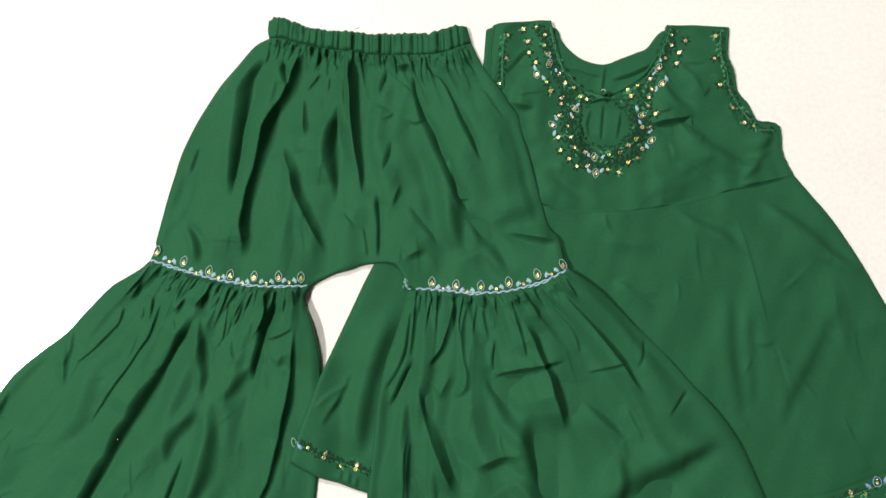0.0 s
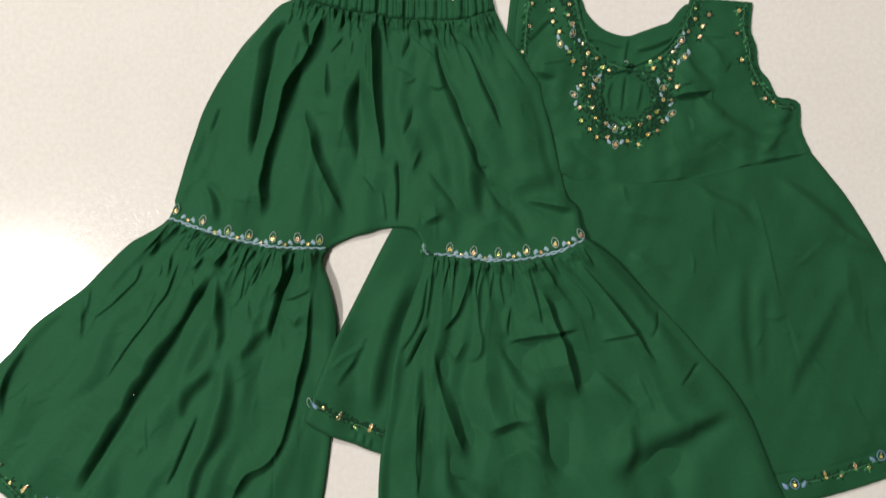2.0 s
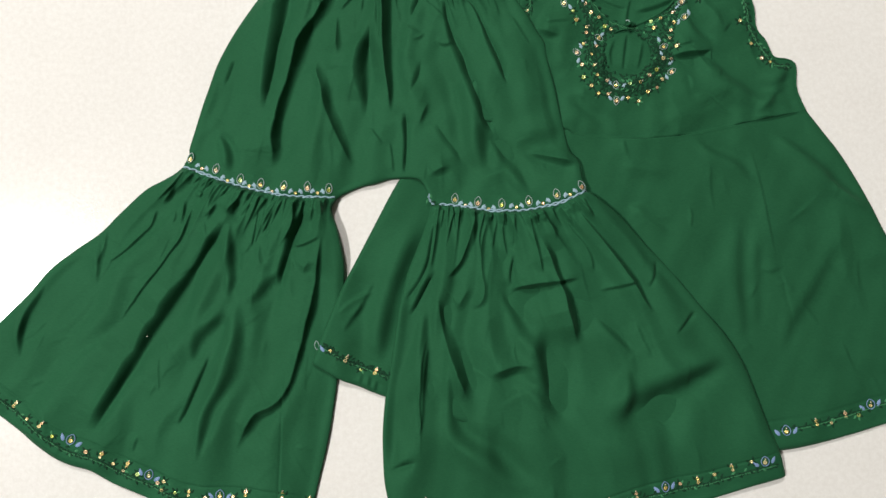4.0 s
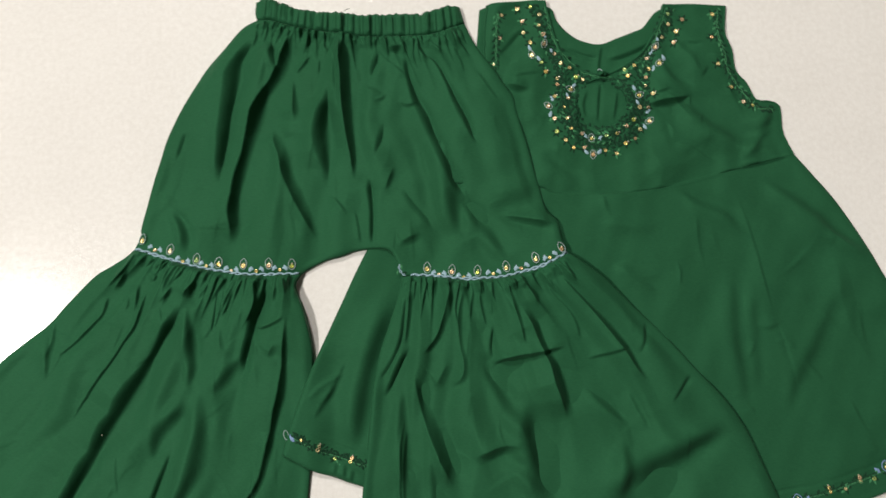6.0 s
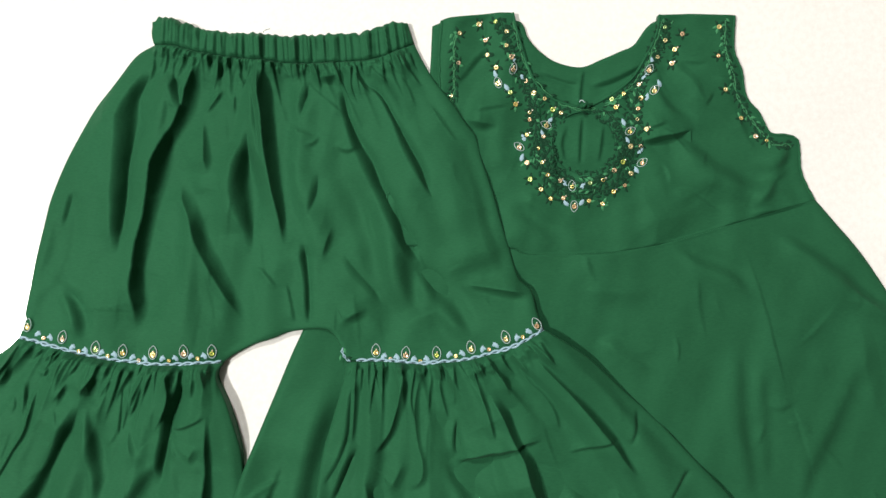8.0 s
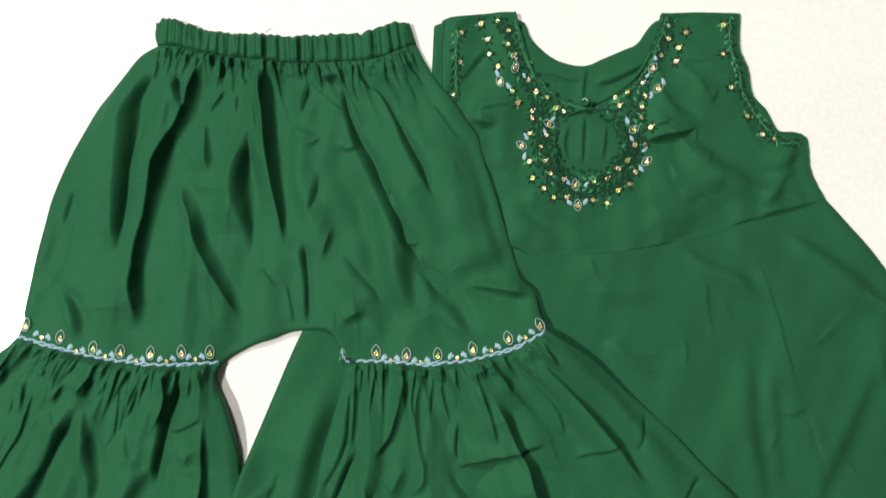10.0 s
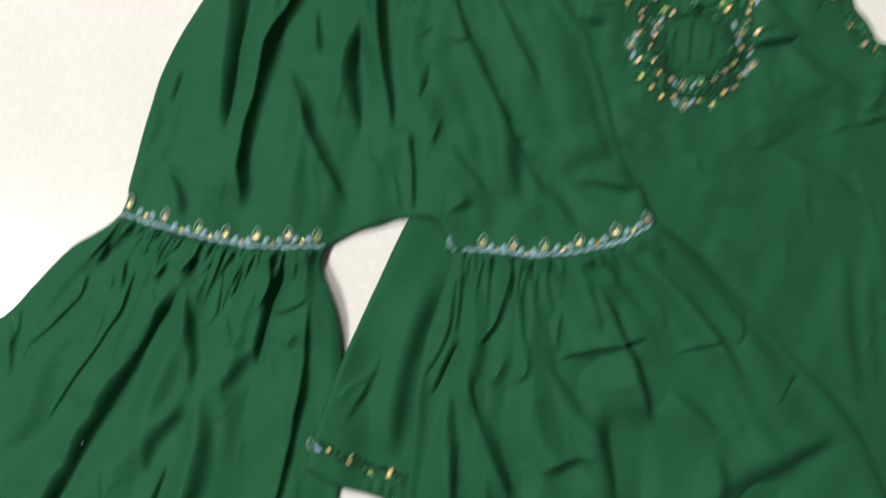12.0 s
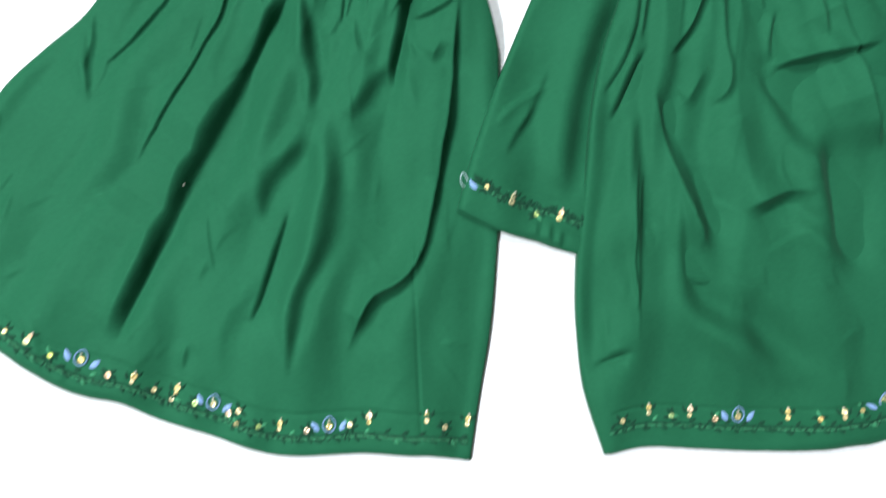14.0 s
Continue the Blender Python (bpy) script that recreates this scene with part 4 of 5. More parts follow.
facing = Panel(smooth_line("4.7,24.0 5.6,24.3 7.0,24.4", 30), smooth_line("4.4,16.6 5.2,16.4 6.6,16.6", 30), smooth_line("4.7,24.0 4.5,21.6 4.3,19.0 4.4,16.6", 50), smooth_line("7.0,24.4 6.8,20.5 6.6,16.6", 50),
               0.32, [crumple(42, 0.04, 3.0)], {"left": (0.15, 0.3), "top": (0.15, 0.3)})
facing.build("armhole_facing", tunic, "", 0.15)

BODICE_FOLDS = [
    band("25.1,14.3,0.61 26.7,12.9,1.50 28.3,11.4,1.84 30.0,10.2,1.76 31.8,9.5,1.70 34.1,9.4,0.70", .46, "R"),
    band("27.1,14.4,0.30 25.3,13.8,0.50 23.6,13.5,0.60 21.9,13.3,0.32", 1.01, "L"),
    band("24.6,15.0,0.25 23.3,14.6,0.40 22.5,14.4,0.25", .55, "L"),
    band("24.5,9.4,0.25 26.2,9.1,0.35 27.5,8.2,0.28 29.1,7.2,0.25", .45, "L"),
    band("24.4,9.6,0.25 24.2,10.9,0.31 23.7,11.6,0.20", .4, "L"),
    band("28.4,20.1,0.25 27.1,20.0,0.33 25.8,20.3,0.25", .45, "L"),
    band("28.7,17.6,0.25 28.2,16.9,0.35 27.7,16.2,0.25", .4, "R"),
    band("9.7,22.2,0.30 8.4,21.0,0.50 7.3,19.7,0.40 6.3,18.8,0.25", .5, "R"),
    band("10.1,15.1,0.32 8.3,15.2,0.74 6.6,15.8,0.70", .6, "L"),
    band("11.1,16.9,0.25 9.3,16.7,0.33 7.7,16.4,0.30", .45, "L"),
    band("34.0,7.1,0.32 32.5,6.8,0.61 31.1,6.6,0.40", .45, "L"),
    band("23.6,18.1,0.71 25.0,16.3,0.88 26.8,15.3,0.80", .3, "L"),
    band("15.0,6.5,1.02 13.2,7.5,0.99 11.8,8.9,0.80", .3, "R"),
    band("35.2,12.4,0.82 33.9,10.5,1.20 33.1,8.6,0.80", .35, "R"),
    fold("24.5,20.7 26.5,18.8 27.8,16.6", 0.15, 0.7, 0.5),
    fold("31.4,7.1 33.6,9.5 35.7,11.4", 0.2, 0.8, 0.7),
]
bodice = Panel(T_TOP, T_YOKE, T_ARM_L, T_ARM_R, 0.66,
               BODICE_FOLDS + [crumple(43, 0.17, 5.0), swells(T_NECK, (17.0, 44.0), 0.4, 2.6, 5.0, 341), crumple(44, 0.05, 2.6), wrinkles(T_NECK, (17.0, 44.0), 0.17, 3.2, 5.0, 131)] + creases(74, 16, (8, 6), (34, 21), (17.0, 40.0), 0.07),
               {"top": (0.05, 0.3), "bottom": (0.0, 0.1), "left": (0.4, 0.9), "right": (0.42, 1.0)}, 0.08)
bodice.build("bodice", tunic, "", 0.13, hole=key_hole)

SKIRT_FOLDS = [
    band("33.9,5.2,0.60 36.1,3.9,1.44 38.5,1.8,1.68 40.9,-0.2,1.44 43.8,-2.1,0.84", .42, "L"),
    band("25.1,4.3,0.60 27.0,3.0,0.96 29.4,1.9,1.20 31.1,-0.0,0.84", .3, "L"),
    band("30.2,-4.7,1.08 30.0,-10.1,1.56 30.6,-14.8,1.44 30.5,-17.5,0.84", .25, "L"),
    band("31.8,-6.5,0.84 32.0,-11.2,1.20 32.0,-16.0,0.72", .22, "R"),
    band("18.6,-3.7,0.48 20.8,-5.0,0.72 22.6,-6.0,0.48", .3, "L"),
    band("35.0,-9.3,0.36 33.4,-10.0,0.54 31.8,-9.6,0.36", .3, "L"),
    band("40.9,-6.2,1.08 38.5,-11.1,1.56 36.1,-14.7,1.32 34.9,-18.3,0.72", .22, "R"),
    band("-8.6,-23.1,0.30 -8.7,-24.0,0.36 -8.8,-24.8,0.24", .6, "L"),
    band("-9.3,-22.6,0.20 -9.4,-23.6,0.36 -9.4,-24.4,0.20", .6, "L"),
    band("-10.2,-22.5,0.20 -10.3,-23.3,0.25 -10.4,-24.0,0.20", .6, "L"),
    band("-10.0,-14.9,0.48 -11.4,-16.8,0.54 -12.5,-18.5,0.30", .4, "L"),
    band("-9.3,-12.7,0.30 -10.6,-15.5,0.48 -11.6,-17.1,0.36", .35, "L"),
    band("-4.7,-7.4,1.44 -5.7,-9.9,2.04 -6.7,-12.7,1.80 -7.4,-15.5,2.04 -7.9,-18.3,1.68 -8.3,-20.9,0.70", .5, "R"),
    fold("30.6,4.3 31.9,0.1 33.2,-5.7 34.1,-9.1", 0.08, 0.8, 0.15, 0.3, 0.3),
    fold("34.3,-9.1 35.2,-13.0 36.1,-16.9", -0.05, 0.3, 0.2),
    fold("35.9,-12.1 34.9,-11.1 33.7,-11.3", 0.08, 0.4, 0.4),
    fold("15.8,1.5 19.8,0.5 23.8,0.9", 0.2, 1.3, 1.2),
    fold("17.4,-3.3 20.3,-4.5 22.7,-4.5", 0.25, 0.9, 0.8),
    fold("-13.0,-16.3 -10.9,-14.4 -8.9,-13.4", 0.14, 0.4, 0.3),
    fold("40.2,-2.2 41.3,-8.2 44.0,-15.0", 0.3, 1.6, 1.2),
]
skirt = Panel(T_YOKE, T_HEM, T_SIDE_L, T_SIDE_R,
              lambda x, y: 0.66 + 0.58 * step(-10.2, -13.2, x) * step(-9.0, -13.0, y),
              SKIRT_FOLDS + [crumple(47, 0.20, 9.0), crumple(48, 0.07, 3.5), wrinkles(T_YOKE, (17.0, 44.0), 0.12, 4.0, 9.0, 141), *creases(75, 18, (12, -24), (48, 4), (20.0, 40.0), 0.07), fold(T_HEM + np.array([0.0, 3.2]), -0.08, 0.1, 0.1, 0.02, 0.02)],
              {"top": (0.0, 0.1), "bottom": (0.3, 0.4), "left": (0.3, 0.5), "right": (0.42, 1.0)}, 0.08)
skirt.build("skirt", tunic, "", 0.17)


# ---- sewn-on work: shared little meshes ----
def piece_mesh(name, make, mat):
    bm = bmesh.new()
    make(bm)
    data = bpy.data.meshes.new(name)
    bm.to_mesh(data)
    bm.free()
    data.materials.append(mat)
    data.polygons.foreach_set("use_smooth", [True] * len(data.polygons))
    return data


def disc(r, hole):
    """A cupped sequin with a centre hole."""
    def make(bm):
        rows = []
        for rad, z in ((hole, 0.015), (r * 0.62, 0.03), (r, 0.075), (r * 0.97, 0.0)):
            rows.append([bm.verts.new(Vector((rad * math.cos(a), rad * math.sin(a), z)) * 0.01) for a in np.linspace(0, 2 * math.pi, 10, endpoint=False)])
        for a, b in zip(rows, rows[1:]):
            for k in range(10):
                bm.faces.new((a[k], b[k], b[(k + 1) % 10], a[(k + 1) % 10]))
    return make


def almond(l, w, h):
    """A padded satin-stitch leaf, tip up."""
    def make(bm):
        n = 9
        mid, lo, ro = [], [], []
        for k in range(n):
            s = k / (n - 1)
            wide = w * math.sin(math.pi * s ** 0.8) ** 0.8 * 0.5
            y = (s - 0.5) * l
            mid.append(bm.verts.new(Vector((0, y, h * math.sin(math.pi * s) + 0.01)) * 0.01))
            lo.append(bm.verts.new(Vector((-wide, y, -0.01)) * 0.01))
            ro.append(bm.verts.new(Vector((wide, y, -0.01)) * 0.01))
        for k in range(n - 1):
            bm.faces.new((lo[k], mid[k], mid[k + 1], lo[k + 1]))
            bm.faces.new((mid[k], ro[k], ro[k + 1], mid[k + 1]))
        bmesh.ops.remove_doubles(bm, verts=bm.verts[:], dist=1e-6)
    return make


def loop(l, w, r):
    """A couched thread outline, pointed at the top."""
    def make(bm):
        line = []
        for q in np.linspace(0, 2 * math.pi, 22, endpoint=False):
            tip = max(0.0, math.cos(q)) ** 6
            line.append((w / 2 * math.sin(q) * (1 - 0.3 * tip), l / 2 * (math.cos(q) + 0.14 * tip), 0.05))
        tube(bm, line, r, 5, True)
    return make


def bead(r):
    def make(bm):
        bmesh.ops.create_icosphere(bm, subdivisions=1, radius=r * 0.01)
    return make


MESH = {
    "gold": ("sequin", piece_mesh("sequin", disc(0.185, 0.045), GOLD)),
    "copper": ("sequin", piece_mesh("sequin", disc(0.185, 0.045), COPPER)),
    "lime": ("sequin", piece_mesh("sequin", disc(0.18, 0.045), LIME)),
    "small": ("sequin", piece_mesh("sequin", disc(0.165, 0.04), GOLD)),
    "bead": ("bead", piece_mesh("bead", bead(0.10), PEARL)),
    "blue": ("thread_leaf", piece_mesh("thread_leaf", almond(0.68, 0.34, 0.10), BLUE)),
    "violet": ("thread_leaf", piece_mesh("thread_leaf", almond(0.85, 0.40, 0.10), VIOLET)),
    "moss": ("thread_leaf", piece_mesh("thread_leaf", almond(0.55, 0.26, 0.10), MOSS)),
    "leafy": ("thread_leaf", piece_mesh("thread_leaf", almond(0.52, 0.24, 0.10), LEAFY)),
    "loop": ("thread_outline", piece_mesh("thread_outline", loop(1.05, 0.70, 0.034), SILVER)),
    "round": ("thread_outline", piece_mesh("thread_outline", loop(1.0, 0.85, 0.045), VIOLET)),
}
sew_rng = np.random.default_rng(77)


def sew(kind, panel, x, y, parent, turn=0.0, lift=0.02):
    name, data = MESH[kind]
    ob = new(name, data)
    ob.parent = parent
    shiny = kind in ("gold", "copper", "lime", "small")
    ob.matrix_basis = panel.spot(x, y, turn, lift, sew_rng.uniform(-0.22, 0.22) if shiny else 0.0)
    if shiny:
        ob.scale *= sew_rng.uniform(0.85, 1.2)
    return ob


def cluster(panel, x, y, parent, count=3):
    """Dark leaf stitches set round a sequin."""
    start = sew_rng.uniform(0, 6.3)
    for k in range(count):
        a = start + k * 6.28 / count + sew_rng.uniform(-0.4, 0.4)
        r = sew_rng.uniform(0.30, 0.42)
        sew("moss" if sew_rng.random() < 0.85 else "leafy", panel, x + r * math.cos(a), y + r * math.sin(a), parent, a - math.pi / 2 + sew_rng.uniform(-0.5, 0.5), 0.01)


def way(line, along):
    i = int(np.clip(along * (len(line) - 1), 0, len(line) - 2))
    d = line[i + 1] - line[i]
    return line[i] + d * (along * (len(line) - 1) - i), math.atan2(d[1], d[0])


def vine(name, panel, line, parent, label, both=True, pitch=0.62, mat=MOSS, cord=0.028):
    """A couched stem with small leaf stitches along it; further motifs hang on it."""
    bm = bmesh.new()
    n = len(line)
    wob = 0.06 * np.sin(np.arange(n) * 0.9)
    d = np.gradient(line, axis=0)
    d /= np.hypot(*d.T)[:, None]
    side = np.c_[-d[:, 1], d[:, 0]]
    tube(bm, laid(panel, line + side * wob[:, None], 0.03), cord, 5)
    tube(bm, laid(panel, line - side * (wob[:, None] - 0.07), 0.03), cord, 5)
    stem = part(name, bm, mat, parent, label)
    length = np.hypot(*np.diff(line, axis=0).T).sum()
    count = int(length / pitch)
    for k in range(count):
        p, turn = way(line, (k + 0.5) / count)
        flip = 1 if (k % 2 == 0 or not both) else -1
        lean = flip * sew_rng.uniform(0.35, 1.0)
        off = flip * sew_rng.uniform(0.18, 0.36)
        q = p + off * np.array([-math.sin(turn), math.cos(turn)])
        sew("moss" if sew_rng.random() < 0.8 else "leafy", panel, q[0], q[1], stem, turn - math.pi / 2 + lean)
    return stem


def braid(name, panel, line, parent, label):
    """Two strands twisted along a seam."""
    bm = bmesh.new()
    n = 150
    line = smooth_line(line, n)
    d = np.gradient(line, axis=0)
    length = np.hypot(*d.T).sum()
    d /= np.hypot(*d.T)[:, None]
    side = np.c_[-d[:, 1], d[:, 0]]
    s = np.linspace(0, length, n)
    for phase in (0.0, math.pi):
        q = s * 2 * math.pi / 1.75 + phase
        flat = line + side * (0.13 * np.sin(q))[:, None]
        p = laid(panel, flat, 0.0)
        p[:, 2] = panel.height(line[:, 0], line[:, 1]) + 0.10 + 0.04 * np.cos(q)
        tube(bm, p, 0.095, 6)
    return part(name, bm, BLUE, parent, label)


def knee_row(panel, line, buds, dots, name_label):
    """Pointed buds, dots and leaf pairs standing on a braid."""
    stem = braid("knee_braid", panel, line, trousers, name_label)
    tops = points(buds)
    for k, (x, y) in enumerate(tops):
        _, _, along = to_line(line, np.array([x]), np.array([y]))
        turn = way(line, float(along[0]))[1]
        sew("loop", panel, x, y + 0.1, stem, turn)
        first, second = (("gold", "gold"), ("copper", "small"), ("lime", "lime"), ("gold", "copper"))[k % 4]
        sew(first, panel, x, y - 0.06, stem, 0, 0.03).scale *= 1.15
        sew("bead", panel, x + 0.04, y + 0.2, stem, 0, 0.05)
    for k, (x, y) in enumerate(points(dots)):
        _, _, along = to_line(line, np.array([x]), np.array([y]))
        turn = way(line, float(along[0]))[1]
        sew("gold" if k % 3 else "copper", panel, x, y, stem, 0, 0.03).scale = (0.9, 0.9, 0.9)
        for flip in (-1, 1):
            c = np.array([x, y]) + 0.58 * flip * np.array([math.cos(turn), math.sin(turn)]) + np.array([0, 0.2])
            sew("blue", panel, c[0], c[1], stem, turn + flip * 0.5)
            sew("blue", panel, c[0] - flip * 0.12, c[1] + 0.05, stem, turn - flip * 0.9).scale = (0.7, 0.7, 0.8)
    return stem


lift_l, lift_r = KNEE_L + np.array([0, 0.05]), KNEE_R + np.array([0, 0.05])
knee_row(upper, lift_l[1:-1], "-30.1,-0.2 -27.2,-1.3 -24.5,-2.3 -22.3,-2.7 -19.7,-2.9 -17.1,-2.9 -14.8,-3.0",
         "-28.8,-1.2 -25.9,-2.4 -23.5,-2.9 -21.0,-3.4 -18.4,-3.5 -16.0,-3.4", "twisted pale blue thread braid at the knee")
knee_row(upper, lift_r[6:-1], "-1.1,-3.5 1.4,-3.8 4.0,-3.9 6.9,-3.5 9.8,-2.7 12.4,-1.7",
         "0.1,-4.1 2.6,-4.4 5.6,-4.1 8.4,-3.6 11.2,-2.6", "twisted pale blue thread braid at the knee")

tie = vine("knee_tie", upper, smooth_line("-3.9,-3.0 -3.95,-3.4 -3.7,-3.9 -3.3,-4.2", 24), trousers, "pale blue tie stitches at the inner knee", True, 0.4, BLUE, 0.05)


def offset(line, by):
    d = np.gradient(line, axis=0)
    d /= np.hypot(*d.T)[:, None]
    return line + by * np.c_[-d[:, 1], d[:, 0]]


def flower(panel, x, y, stem, turn, big=True):
    """A ringed blue flower with a leaf on each side and gilt heart."""
    sew("round" if big else "loop", panel, x, y, stem, turn)
    sew("gold", panel, x, y - 0.12, stem, 0, 0.03)
    sew("bead", panel, x, y + 0.24, stem, 0, 0.06)
    for flip in (-1, 1):
        c = np.array([x, y - 0.1]) + flip * 0.95 * np.array([math.cos(turn), math.sin(turn)])
        sew("violet", panel, c[0], c[1], stem, turn - flip * 0.6)


def hem_row(panel, line, parent, flowers, buds, dots, label):
    stem = vine("hem_vine", panel, line, parent, label, True, 0.62)
    bm = bmesh.new()
    n = len(line)
    for phase in (0.0, math.pi):
        sway = 0.055 * np.sin(np.arange(n) * 1.5 + phase)
        tube(bm, laid(panel, line + np.c_[np.zeros(n), sway - 0.14], 0.03), 0.03, 5)
    part("chain_stitch", bm, LEAFY, stem, "pale green chain stitch")
    for text, kind in ((flowers, "f"), (buds, "b"), (dots, "d")):
        if not text:
            continue
        for k, (x, y) in enumerate(points(text)):
            _, _, along = to_line(line, np.array([x]), np.array([y]))
            turn = way(line, float(along[0]))[1]
            up = np.array([-math.sin(turn), math.cos(turn)])
            if kind == "f":
                flower(panel, x, y, stem, turn)
            elif kind == "b":
                one = ("gold", "copper", "gold", "gold")[k % 4]
                sew(one, panel, x + 0.16 * up[0], y + 0.16 * up[1], stem, 0, 0.03)
                sew("small", panel, x - 0.22 * up[0], y - 0.22 * up[1], stem, 0, 0.03)
                sew("bead", panel, x + 0.42 * up[0], y + 0.42 * up[1], stem, 0, 0.05)
                sew("moss", panel, x - 0.4, y + 0.2, stem, turn + 0.5)
                sew("moss", panel, x + 0.4, y + 0.2, stem, turn - 0.5)
            else:
                sew(("small", "lime", "copper", "small")[k % 4], panel, x, y, stem, 0, 0.03)
                cluster(panel, x, y, stem, 5)
    return stem


hem_row(flare_l, offset(FLARE_L_HEM, 1.45)[3:-2], trousers, "-50.3,-25.1 -40.8,-30.8 -32.4,-34.2 -24.7,-36.0",
        "-47.2,-27.4 -43.9,-29.3 -37.5,-32.3 -34.8,-33.3 -28.0,-35.9 -22.0,-35.7 -18.1,-35.7 -15.3,-36.2",
        "-45.5,-28.8 -42.7,-30.5 -39.1,-32.0 -36.3,-33.2 -35.2,-33.9 -33.6,-34.2 -31.4,-35.0 -30.7,-34.8 -30.9,-35.7 -29.4,-35.9 -26.2,-36.3 -23.3,-36.1 -16.9,-36.5",
        "dark green stitched vine with gilt buds above the hem")
hem_row(flare_r, offset(FLARE_R_HEM, 1.75)[3:-3], trousers, "3.3,-36.4 13.4,-35.6 22.4,-33.2 32.7,-30.0",
        "-2.9,-35.8 -0.0,-36.1 6.8,-36.5 10.5,-36.5 16.6,-34.9 19.3,-34.1 25.9,-32.4 29.4,-30.9",
        "-4.8,-36.4 -1.3,-36.3 1.7,-36.6 8.9,-36.8 11.8,-36.3 15.4,-36.0 24.1,-32.9 27.6,-31.7 31.3,-30.1",
        "dark green stitched vine with gilt buds above the hem")
T_ROW = offset(T_HEM, 2.2)
hem_row(skirt, T_ROW[(T_ROW[:, 0] > -15.4) & (T_ROW[:, 0] < -7.0)], tunic, "", "-12.0,-21.1 -8.8,-22.3", "-13.7,-20.3 -10.4,-22.2",
        "dark green stitched vine with gilt buds above the hem")
hem_row(skirt, T_ROW[T_ROW[:, 0] > 34.5][:-3], tunic, "35.2,-26.8 44.3,-23.7 52.1,-20.5", "38.3,-25.8 41.5,-24.9 47.3,-22.8", "40.0,-25.8 43.0,-24.9 49.5,-22.0", "dark green stitched vine with gilt buds above the hem")
corner = new("hem_corner_sprig", piece_mesh("hem_corner_sprig", loop(0.9, 0.45, 0.04), SILVER))
corner.parent, corner.matrix_basis = tunic, skirt.spot(-15.2, -19.8, 0.2)
sew("violet", skirt, -14.6, -20.1, corner, 0.6).matrix_basis = corner.matrix_basis.inverted() @ skirt.spot(-14.6, -20.1, 0.6)

for line in (offset(T_ARM_R, -0.16), offset(T_ARM_L, 0.16)):
    bm = bmesh.new()
    tube(bm, laid(bodice, line + np.random.default_rng(5).normal(0, 0.025, line.shape), 0.0), 0.12, 6)
    part("armhole_binding", bm, GREEN, tunic)

# neck: a bound edge, two stitched rows and the scattered motifs
bm = bmesh.new()
tube(bm, laid(bodice, offset(T_NECK, -0.12), -0.02), 0.13, 7)
part("neck_binding", bm, GREEN, tunic)
ring = np.array([(17.22 + 2.74 * math.sin(a), 13.56 + 2.67 * math.cos(a)) for a in np.linspace(0, 2 * math.pi, 64, endpoint=False)])
bm = bmesh.new()
tube(bm, laid(bodice, ring, -0.06), 0.09, 6, True)
part("keyhole_binding", bm, GREEN, tunic)

NECK_U = smooth_line("10.5,24.3 11.0,22.2 11.7,19.8 12.7,17.7 13.2,15.7 12.9,13.3 13.6,11.1 15.2,9.6 17.0,9.1 19.0,9.5 20.8,10.8 21.7,13.1 21.6,15.3 21.9,17.4 23.1,19.5 24.3,21.9 25.0,23.9", 160)
NECK_IN = smooth_line("11.8,24.1 12.4,21.4 13.4,19.3 14.9,17.6 16.4,16.8 17.3,16.6 18.5,16.8 20.0,17.4 21.5,18.6 22.8,20.3 23.6,22.3 24.3,24.0", 120)
outer_vine = vine("neck_vine", bodice, NECK_U, tunic, "dark green stitched vine with sequins round the neck", True, 0.30)
inner_vine = vine("neck_vine", bodice, offset(NECK_IN, -0.28), tunic, "green chain stitch along the neck edge", True, 0.6, LEAFY, 0.04)
vine("neck_vine", bodice, np.array([(17.22 + 3.4 * math.sin(a), 13.5 + 3.35 * math.cos(a)) for a in np.linspace(0.5, 2 * math.pi - 0.5, 100)]), tunic,
     "dark green stitching round the keyhole", True, 0.36, MOSS, 0.04)
for k, (x, y) in enumerate(points("10.1,18.9 11.4,20.0 14.1,15.2 11.7,13.4 16.1,9.9 16.2,8.2 21.2,14.4 23.1,19.6 23.4,17.8 22.2,11.7")):
    turn = (0.3, -0.3, 1.1, 0.9, 0.0, 3.1, -1.1, -0.6, -0.8, -1.0)[k]
    sew("loop", bodice, x, y, outer_vine, turn).scale = (0.86, 0.86, 1)
    sew(("gold", "copper")[k % 2], bodice, x, y - 0.06, outer_vine, 0, 0.03)
    sew("bead", bodice, x + 0.08, y + 0.2, outer_vine, 0, 0.06)
for k, (x, y) in enumerate(points("9.9,19.7 10.8,18.5 11.5,20.7 12.2,19.4 13.7,14.5 14.5,15.6 12.1,14.2 11.9,12.5 15.5,10.2 17.0,9.9 15.5,8.5 16.9,8.5 20.7,15.2 21.0,13.6 22.1,12.7 21.7,11.1 23.4,20.4 22.7,19.1 23.9,18.4 22.8,17.3")):
    sew("blue", bodice, x, y, outer_vine, (0.3, 0.5, -0.8, 0.4, 0.2, -0.7, 0.4, -0.3, 0.5, -0.6, 0.7, -0.7)[k % 12]).scale = (1.05, 1.05, 1)
NECK_DOTS = points("8.7,24.0 10.1,24.1 11.0,23.2 9.2,22.6 10.9,22.0 9.3,21.3 11.3,21.0 10.0,20.2 11.1,18.0 11.5,17.0 12.5,19.0 13.1,17.9 12.7,16.3 12.7,15.7 14.0,17.4 14.7,16.5 15.4,16.2 13.8,14.2 12.4,14.4 13.3,13.2 12.3,12.0 13.6,12.0 12.5,10.6 14.0,10.9 15.1,10.4 13.4,9.7 14.2,8.9 15.3,8.9")
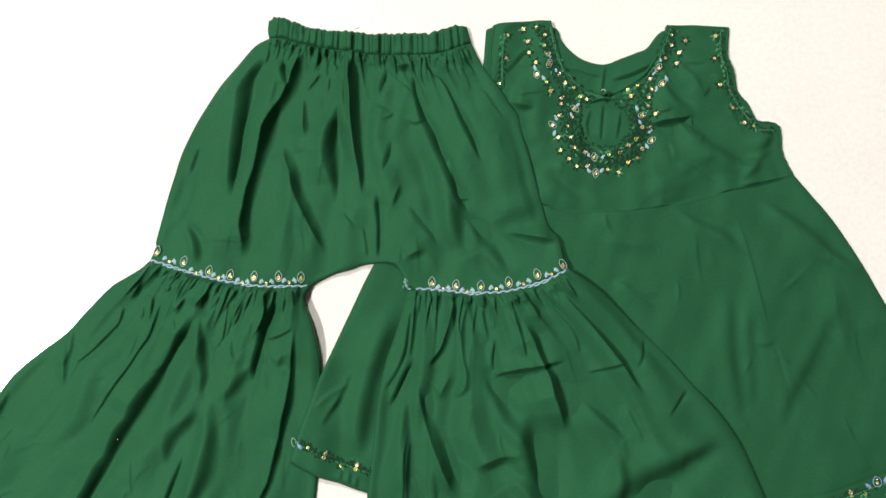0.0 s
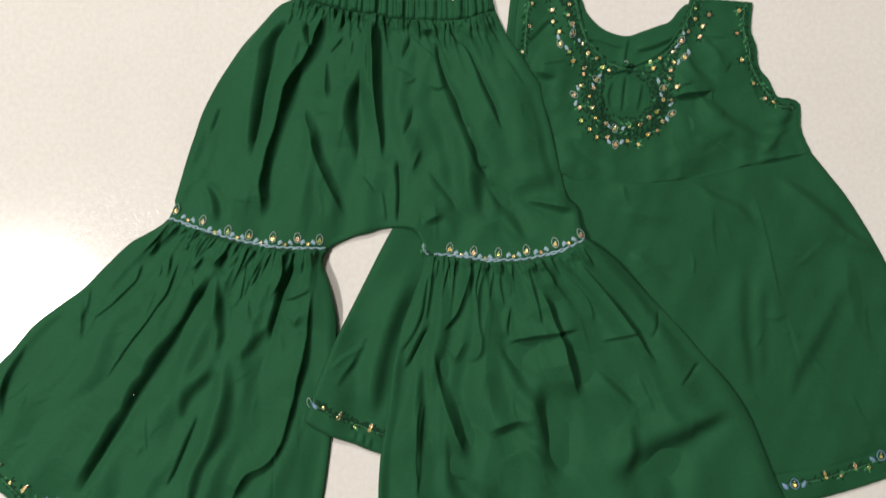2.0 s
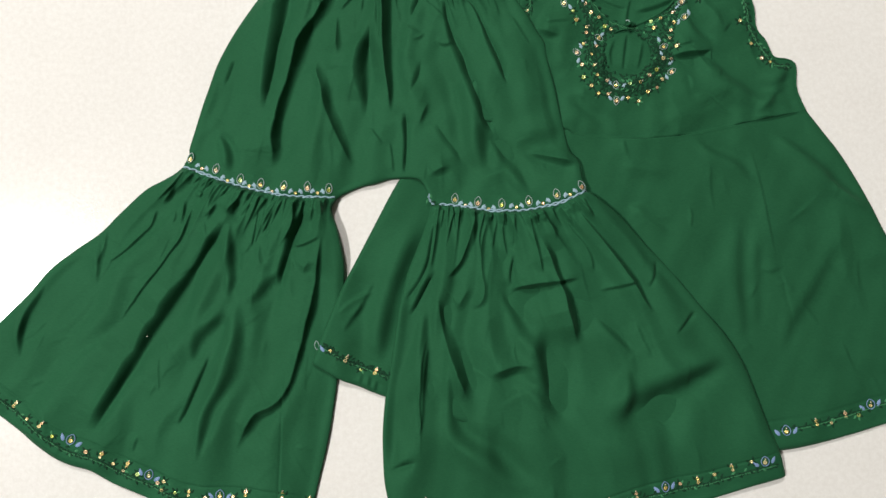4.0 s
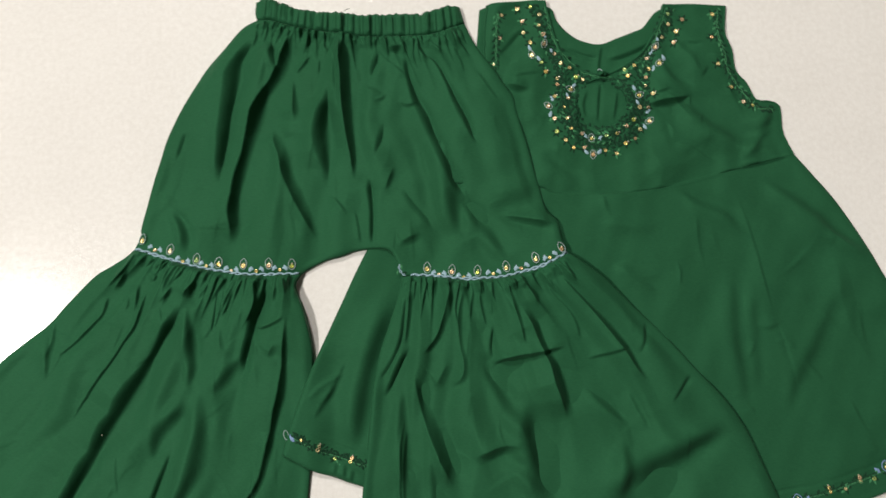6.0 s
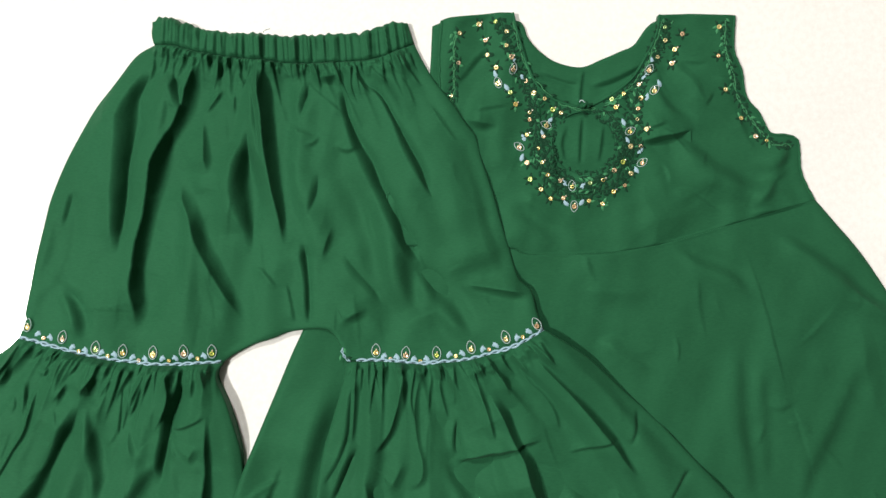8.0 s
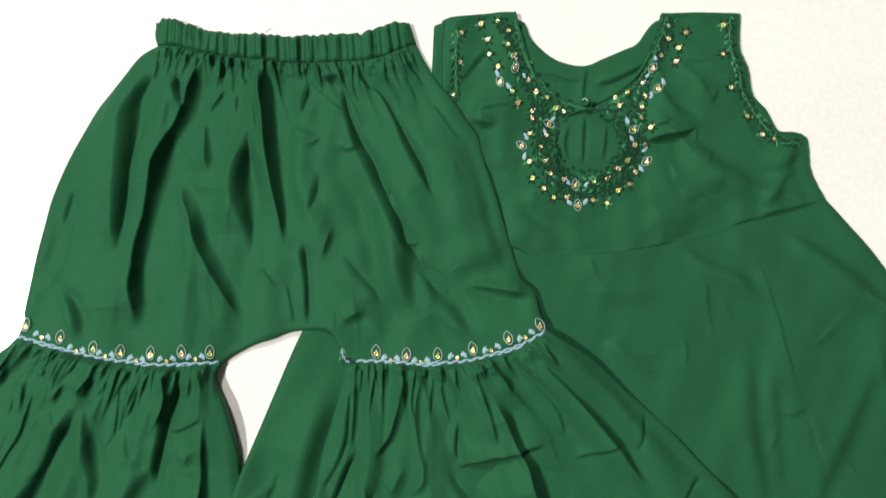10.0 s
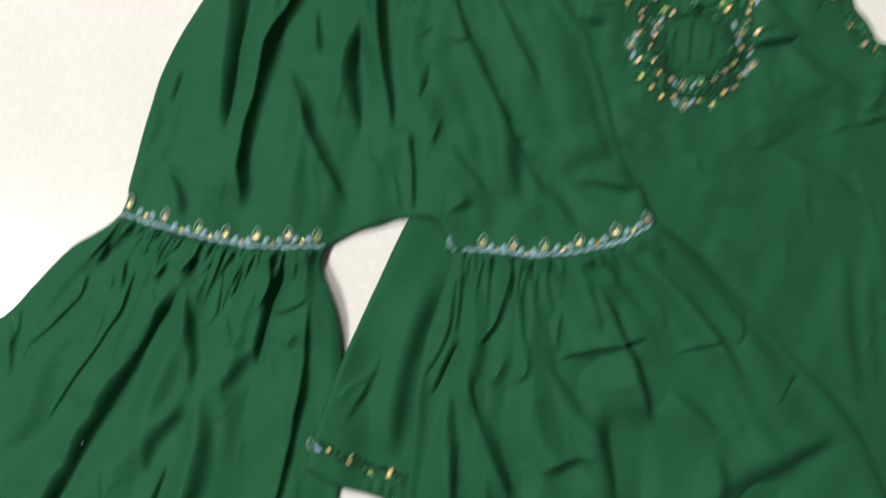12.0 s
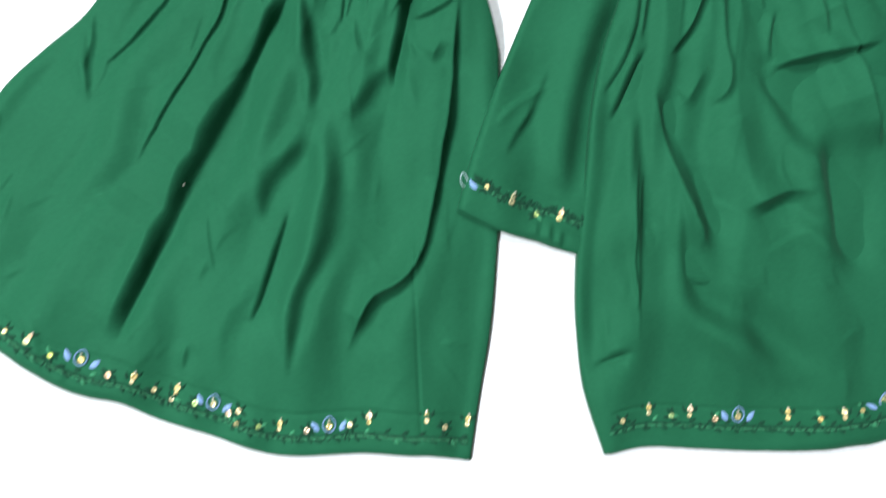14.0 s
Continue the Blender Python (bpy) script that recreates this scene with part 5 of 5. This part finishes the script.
MORE_DOTS = points("17.5,8.6 17.6,10.1 18.7,10.3 19.7,11.1 18.7,8.3 19.6,9.3 20.6,9.8 21.2,10.8 20.5,11.8 21.2,13.1 22.1,13.1 22.6,14.5 21.9,15.4 22.0,16.3 20.1,16.5 19.8,17.2 20.8,17.6 22.2,18.4 22.3,17.2 23.9,20.7 25.1,20.1 24.6,22.1 24.6,23.2 25.4,21.3 26.1,22.6")
for k, (x, y) in enumerate(np.vstack([NECK_DOTS, MORE_DOTS])):
    kind = ("gold", "lime", "gold", "copper", "gold", "small", "copper")[k % 7]
    sew(kind, bodice, x, y, outer_vine, 0, 0.035)
    cluster(bodice, x, y, outer_vine, 5)
    if k % 3 == 0:
        sew("bead", bodice, x + 0.24, y + 0.16, outer_vine, 0, 0.05)
for line, dots in ((offset(T_ARM_R, -1.0)[2:82], "29.3,23.1 29.1,20.6 29.6,17.7 30.9,15.2 32.1,13.6 33.0,13.2"), (offset(T_ARM_L, 1.35)[4:46], "7.0,23.2 6.8,20.7 6.1,18.0")):
    stem = vine("armhole_vine", bodice, smooth_line(line[::8], 80), tunic, "dark green stitched vine along the armhole", True, 0.30, LEAFY, 0.04)
    for k, (x, y) in enumerate(points(dots)):
        sew(("gold", "copper", "small")[k % 3], bodice, x, y, stem, 0, 0.035)
        cluster(bodice, x, y, stem, 5)


def stitching(name, panel, line, parent, count, spread, seed, label):
    """Close leaf stitches scattered to both sides of a row."""
    rng = np.random.default_rng(seed)
    bm = bmesh.new()
    shape = MESH["moss"][1]
    for k in range(count):
        p, turn = way(line, (k + rng.random()) / count)
        off = rng.uniform(*spread)
        x, y = p[0] - off * math.sin(turn), p[1] + off * math.cos(turn)
        m = panel.spot(x, y, turn + rng.uniform(-1.6, 1.6), 0.008) @ Matrix.Diagonal((rng.uniform(0.6, 1.0), rng.uniform(0.6, 1.1), 1, 1))
        made = [bm.verts.new(m @ v.co) for v in shape.vertices]
        for f in shape.polygons:
            bm.faces.new([made[i] for i in f.vertices])
    return tagged(part(name, bm, MOSS, parent), label, kind="stuff")


stitching("neck_stitching", bodice, NECK_U, tunic, 330, (-0.5, 0.95), 201, "dense dark green leaf stitches round the neck")
RING = np.array([(17.22 + 3.2 * math.sin(a), 13.5 + 3.15 * math.cos(a)) for a in np.linspace(0.35, 2 * math.pi - 0.35, 100)])
stitching("keyhole_stitching", bodice, RING, tunic, 130, (-0.7, 0.3), 202, "dense dark green leaf stitches round the keyhole")
stitching("armhole_stitching", bodice, smooth_line(offset(T_ARM_R, -0.85)[2:82:8], 80), tunic, 90, (-0.35, 0.35), 203, "dense dark green leaf stitches along the armhole")
stitching("hem_stitching", flare_l, offset(FLARE_L_HEM, 1.3)[3:-2], trousers, 110, (-0.12, 0.16), 204, "dark green leaf stitches above the hem")
stitching("hem_stitching", flare_r, offset(FLARE_R_HEM, 1.6)[3:-3], trousers, 110, (-0.12, 0.16), 205, "dark green leaf stitches above the hem")
stitching("hem_stitching", skirt, T_ROW[(T_ROW[:, 0] > -15.4) & (T_ROW[:, 0] < -7.0)], tunic, 60, (-0.3, 0.4), 206, "dark green leaf stitches above the hem")

# the thread loop and knot that close the neck
bm = bmesh.new()
for a in range(3):
    line = [(17.42 + (0.34 - 0.06 * a) * math.sin(q), 16.65 + 0.12 * math.sin(2 * q + a), 1.0 + 0.1 * a + 0.16 * math.cos(q + a)) for q in np.linspace(0, 2 * math.pi, 18, endpoint=False)]
    tube(bm, line, 0.13, 6, True)
knot = part("neck_knot", bm, GREEN, tunic, "small twisted fabric knot")
bm = bmesh.new()
tube(bm, [(16.9 + 0.1 * k, 16.95 + 0.16 * math.sin(k * 0.8), 1.12 + 0.03 * (k % 2)) for k in range(7)], 0.05, 6)
part("thread_bar", bm, SILVER, knot, "pale thread bar")

# a loose thread end at the waist and a stray bead on the flare
bm = bmesh.new()
tube(bm, [(-9.55 + 0.13 * k, 23.75 + 0.05 * k + 0.05 * math.sin(k * 0.9), 0.9 + 0.06 * k) for k in range(6)], 0.025, 5)
part("loose_thread", bm, MOSS, trousers, "loose dark thread end")
stray = new("stray_bead", piece_mesh("stray_bead", bead(0.075), PEARL))
stray.parent, stray.matrix_basis = trousers, flare_l.spot(-33.5, -19.6, 0.0, 0.06)
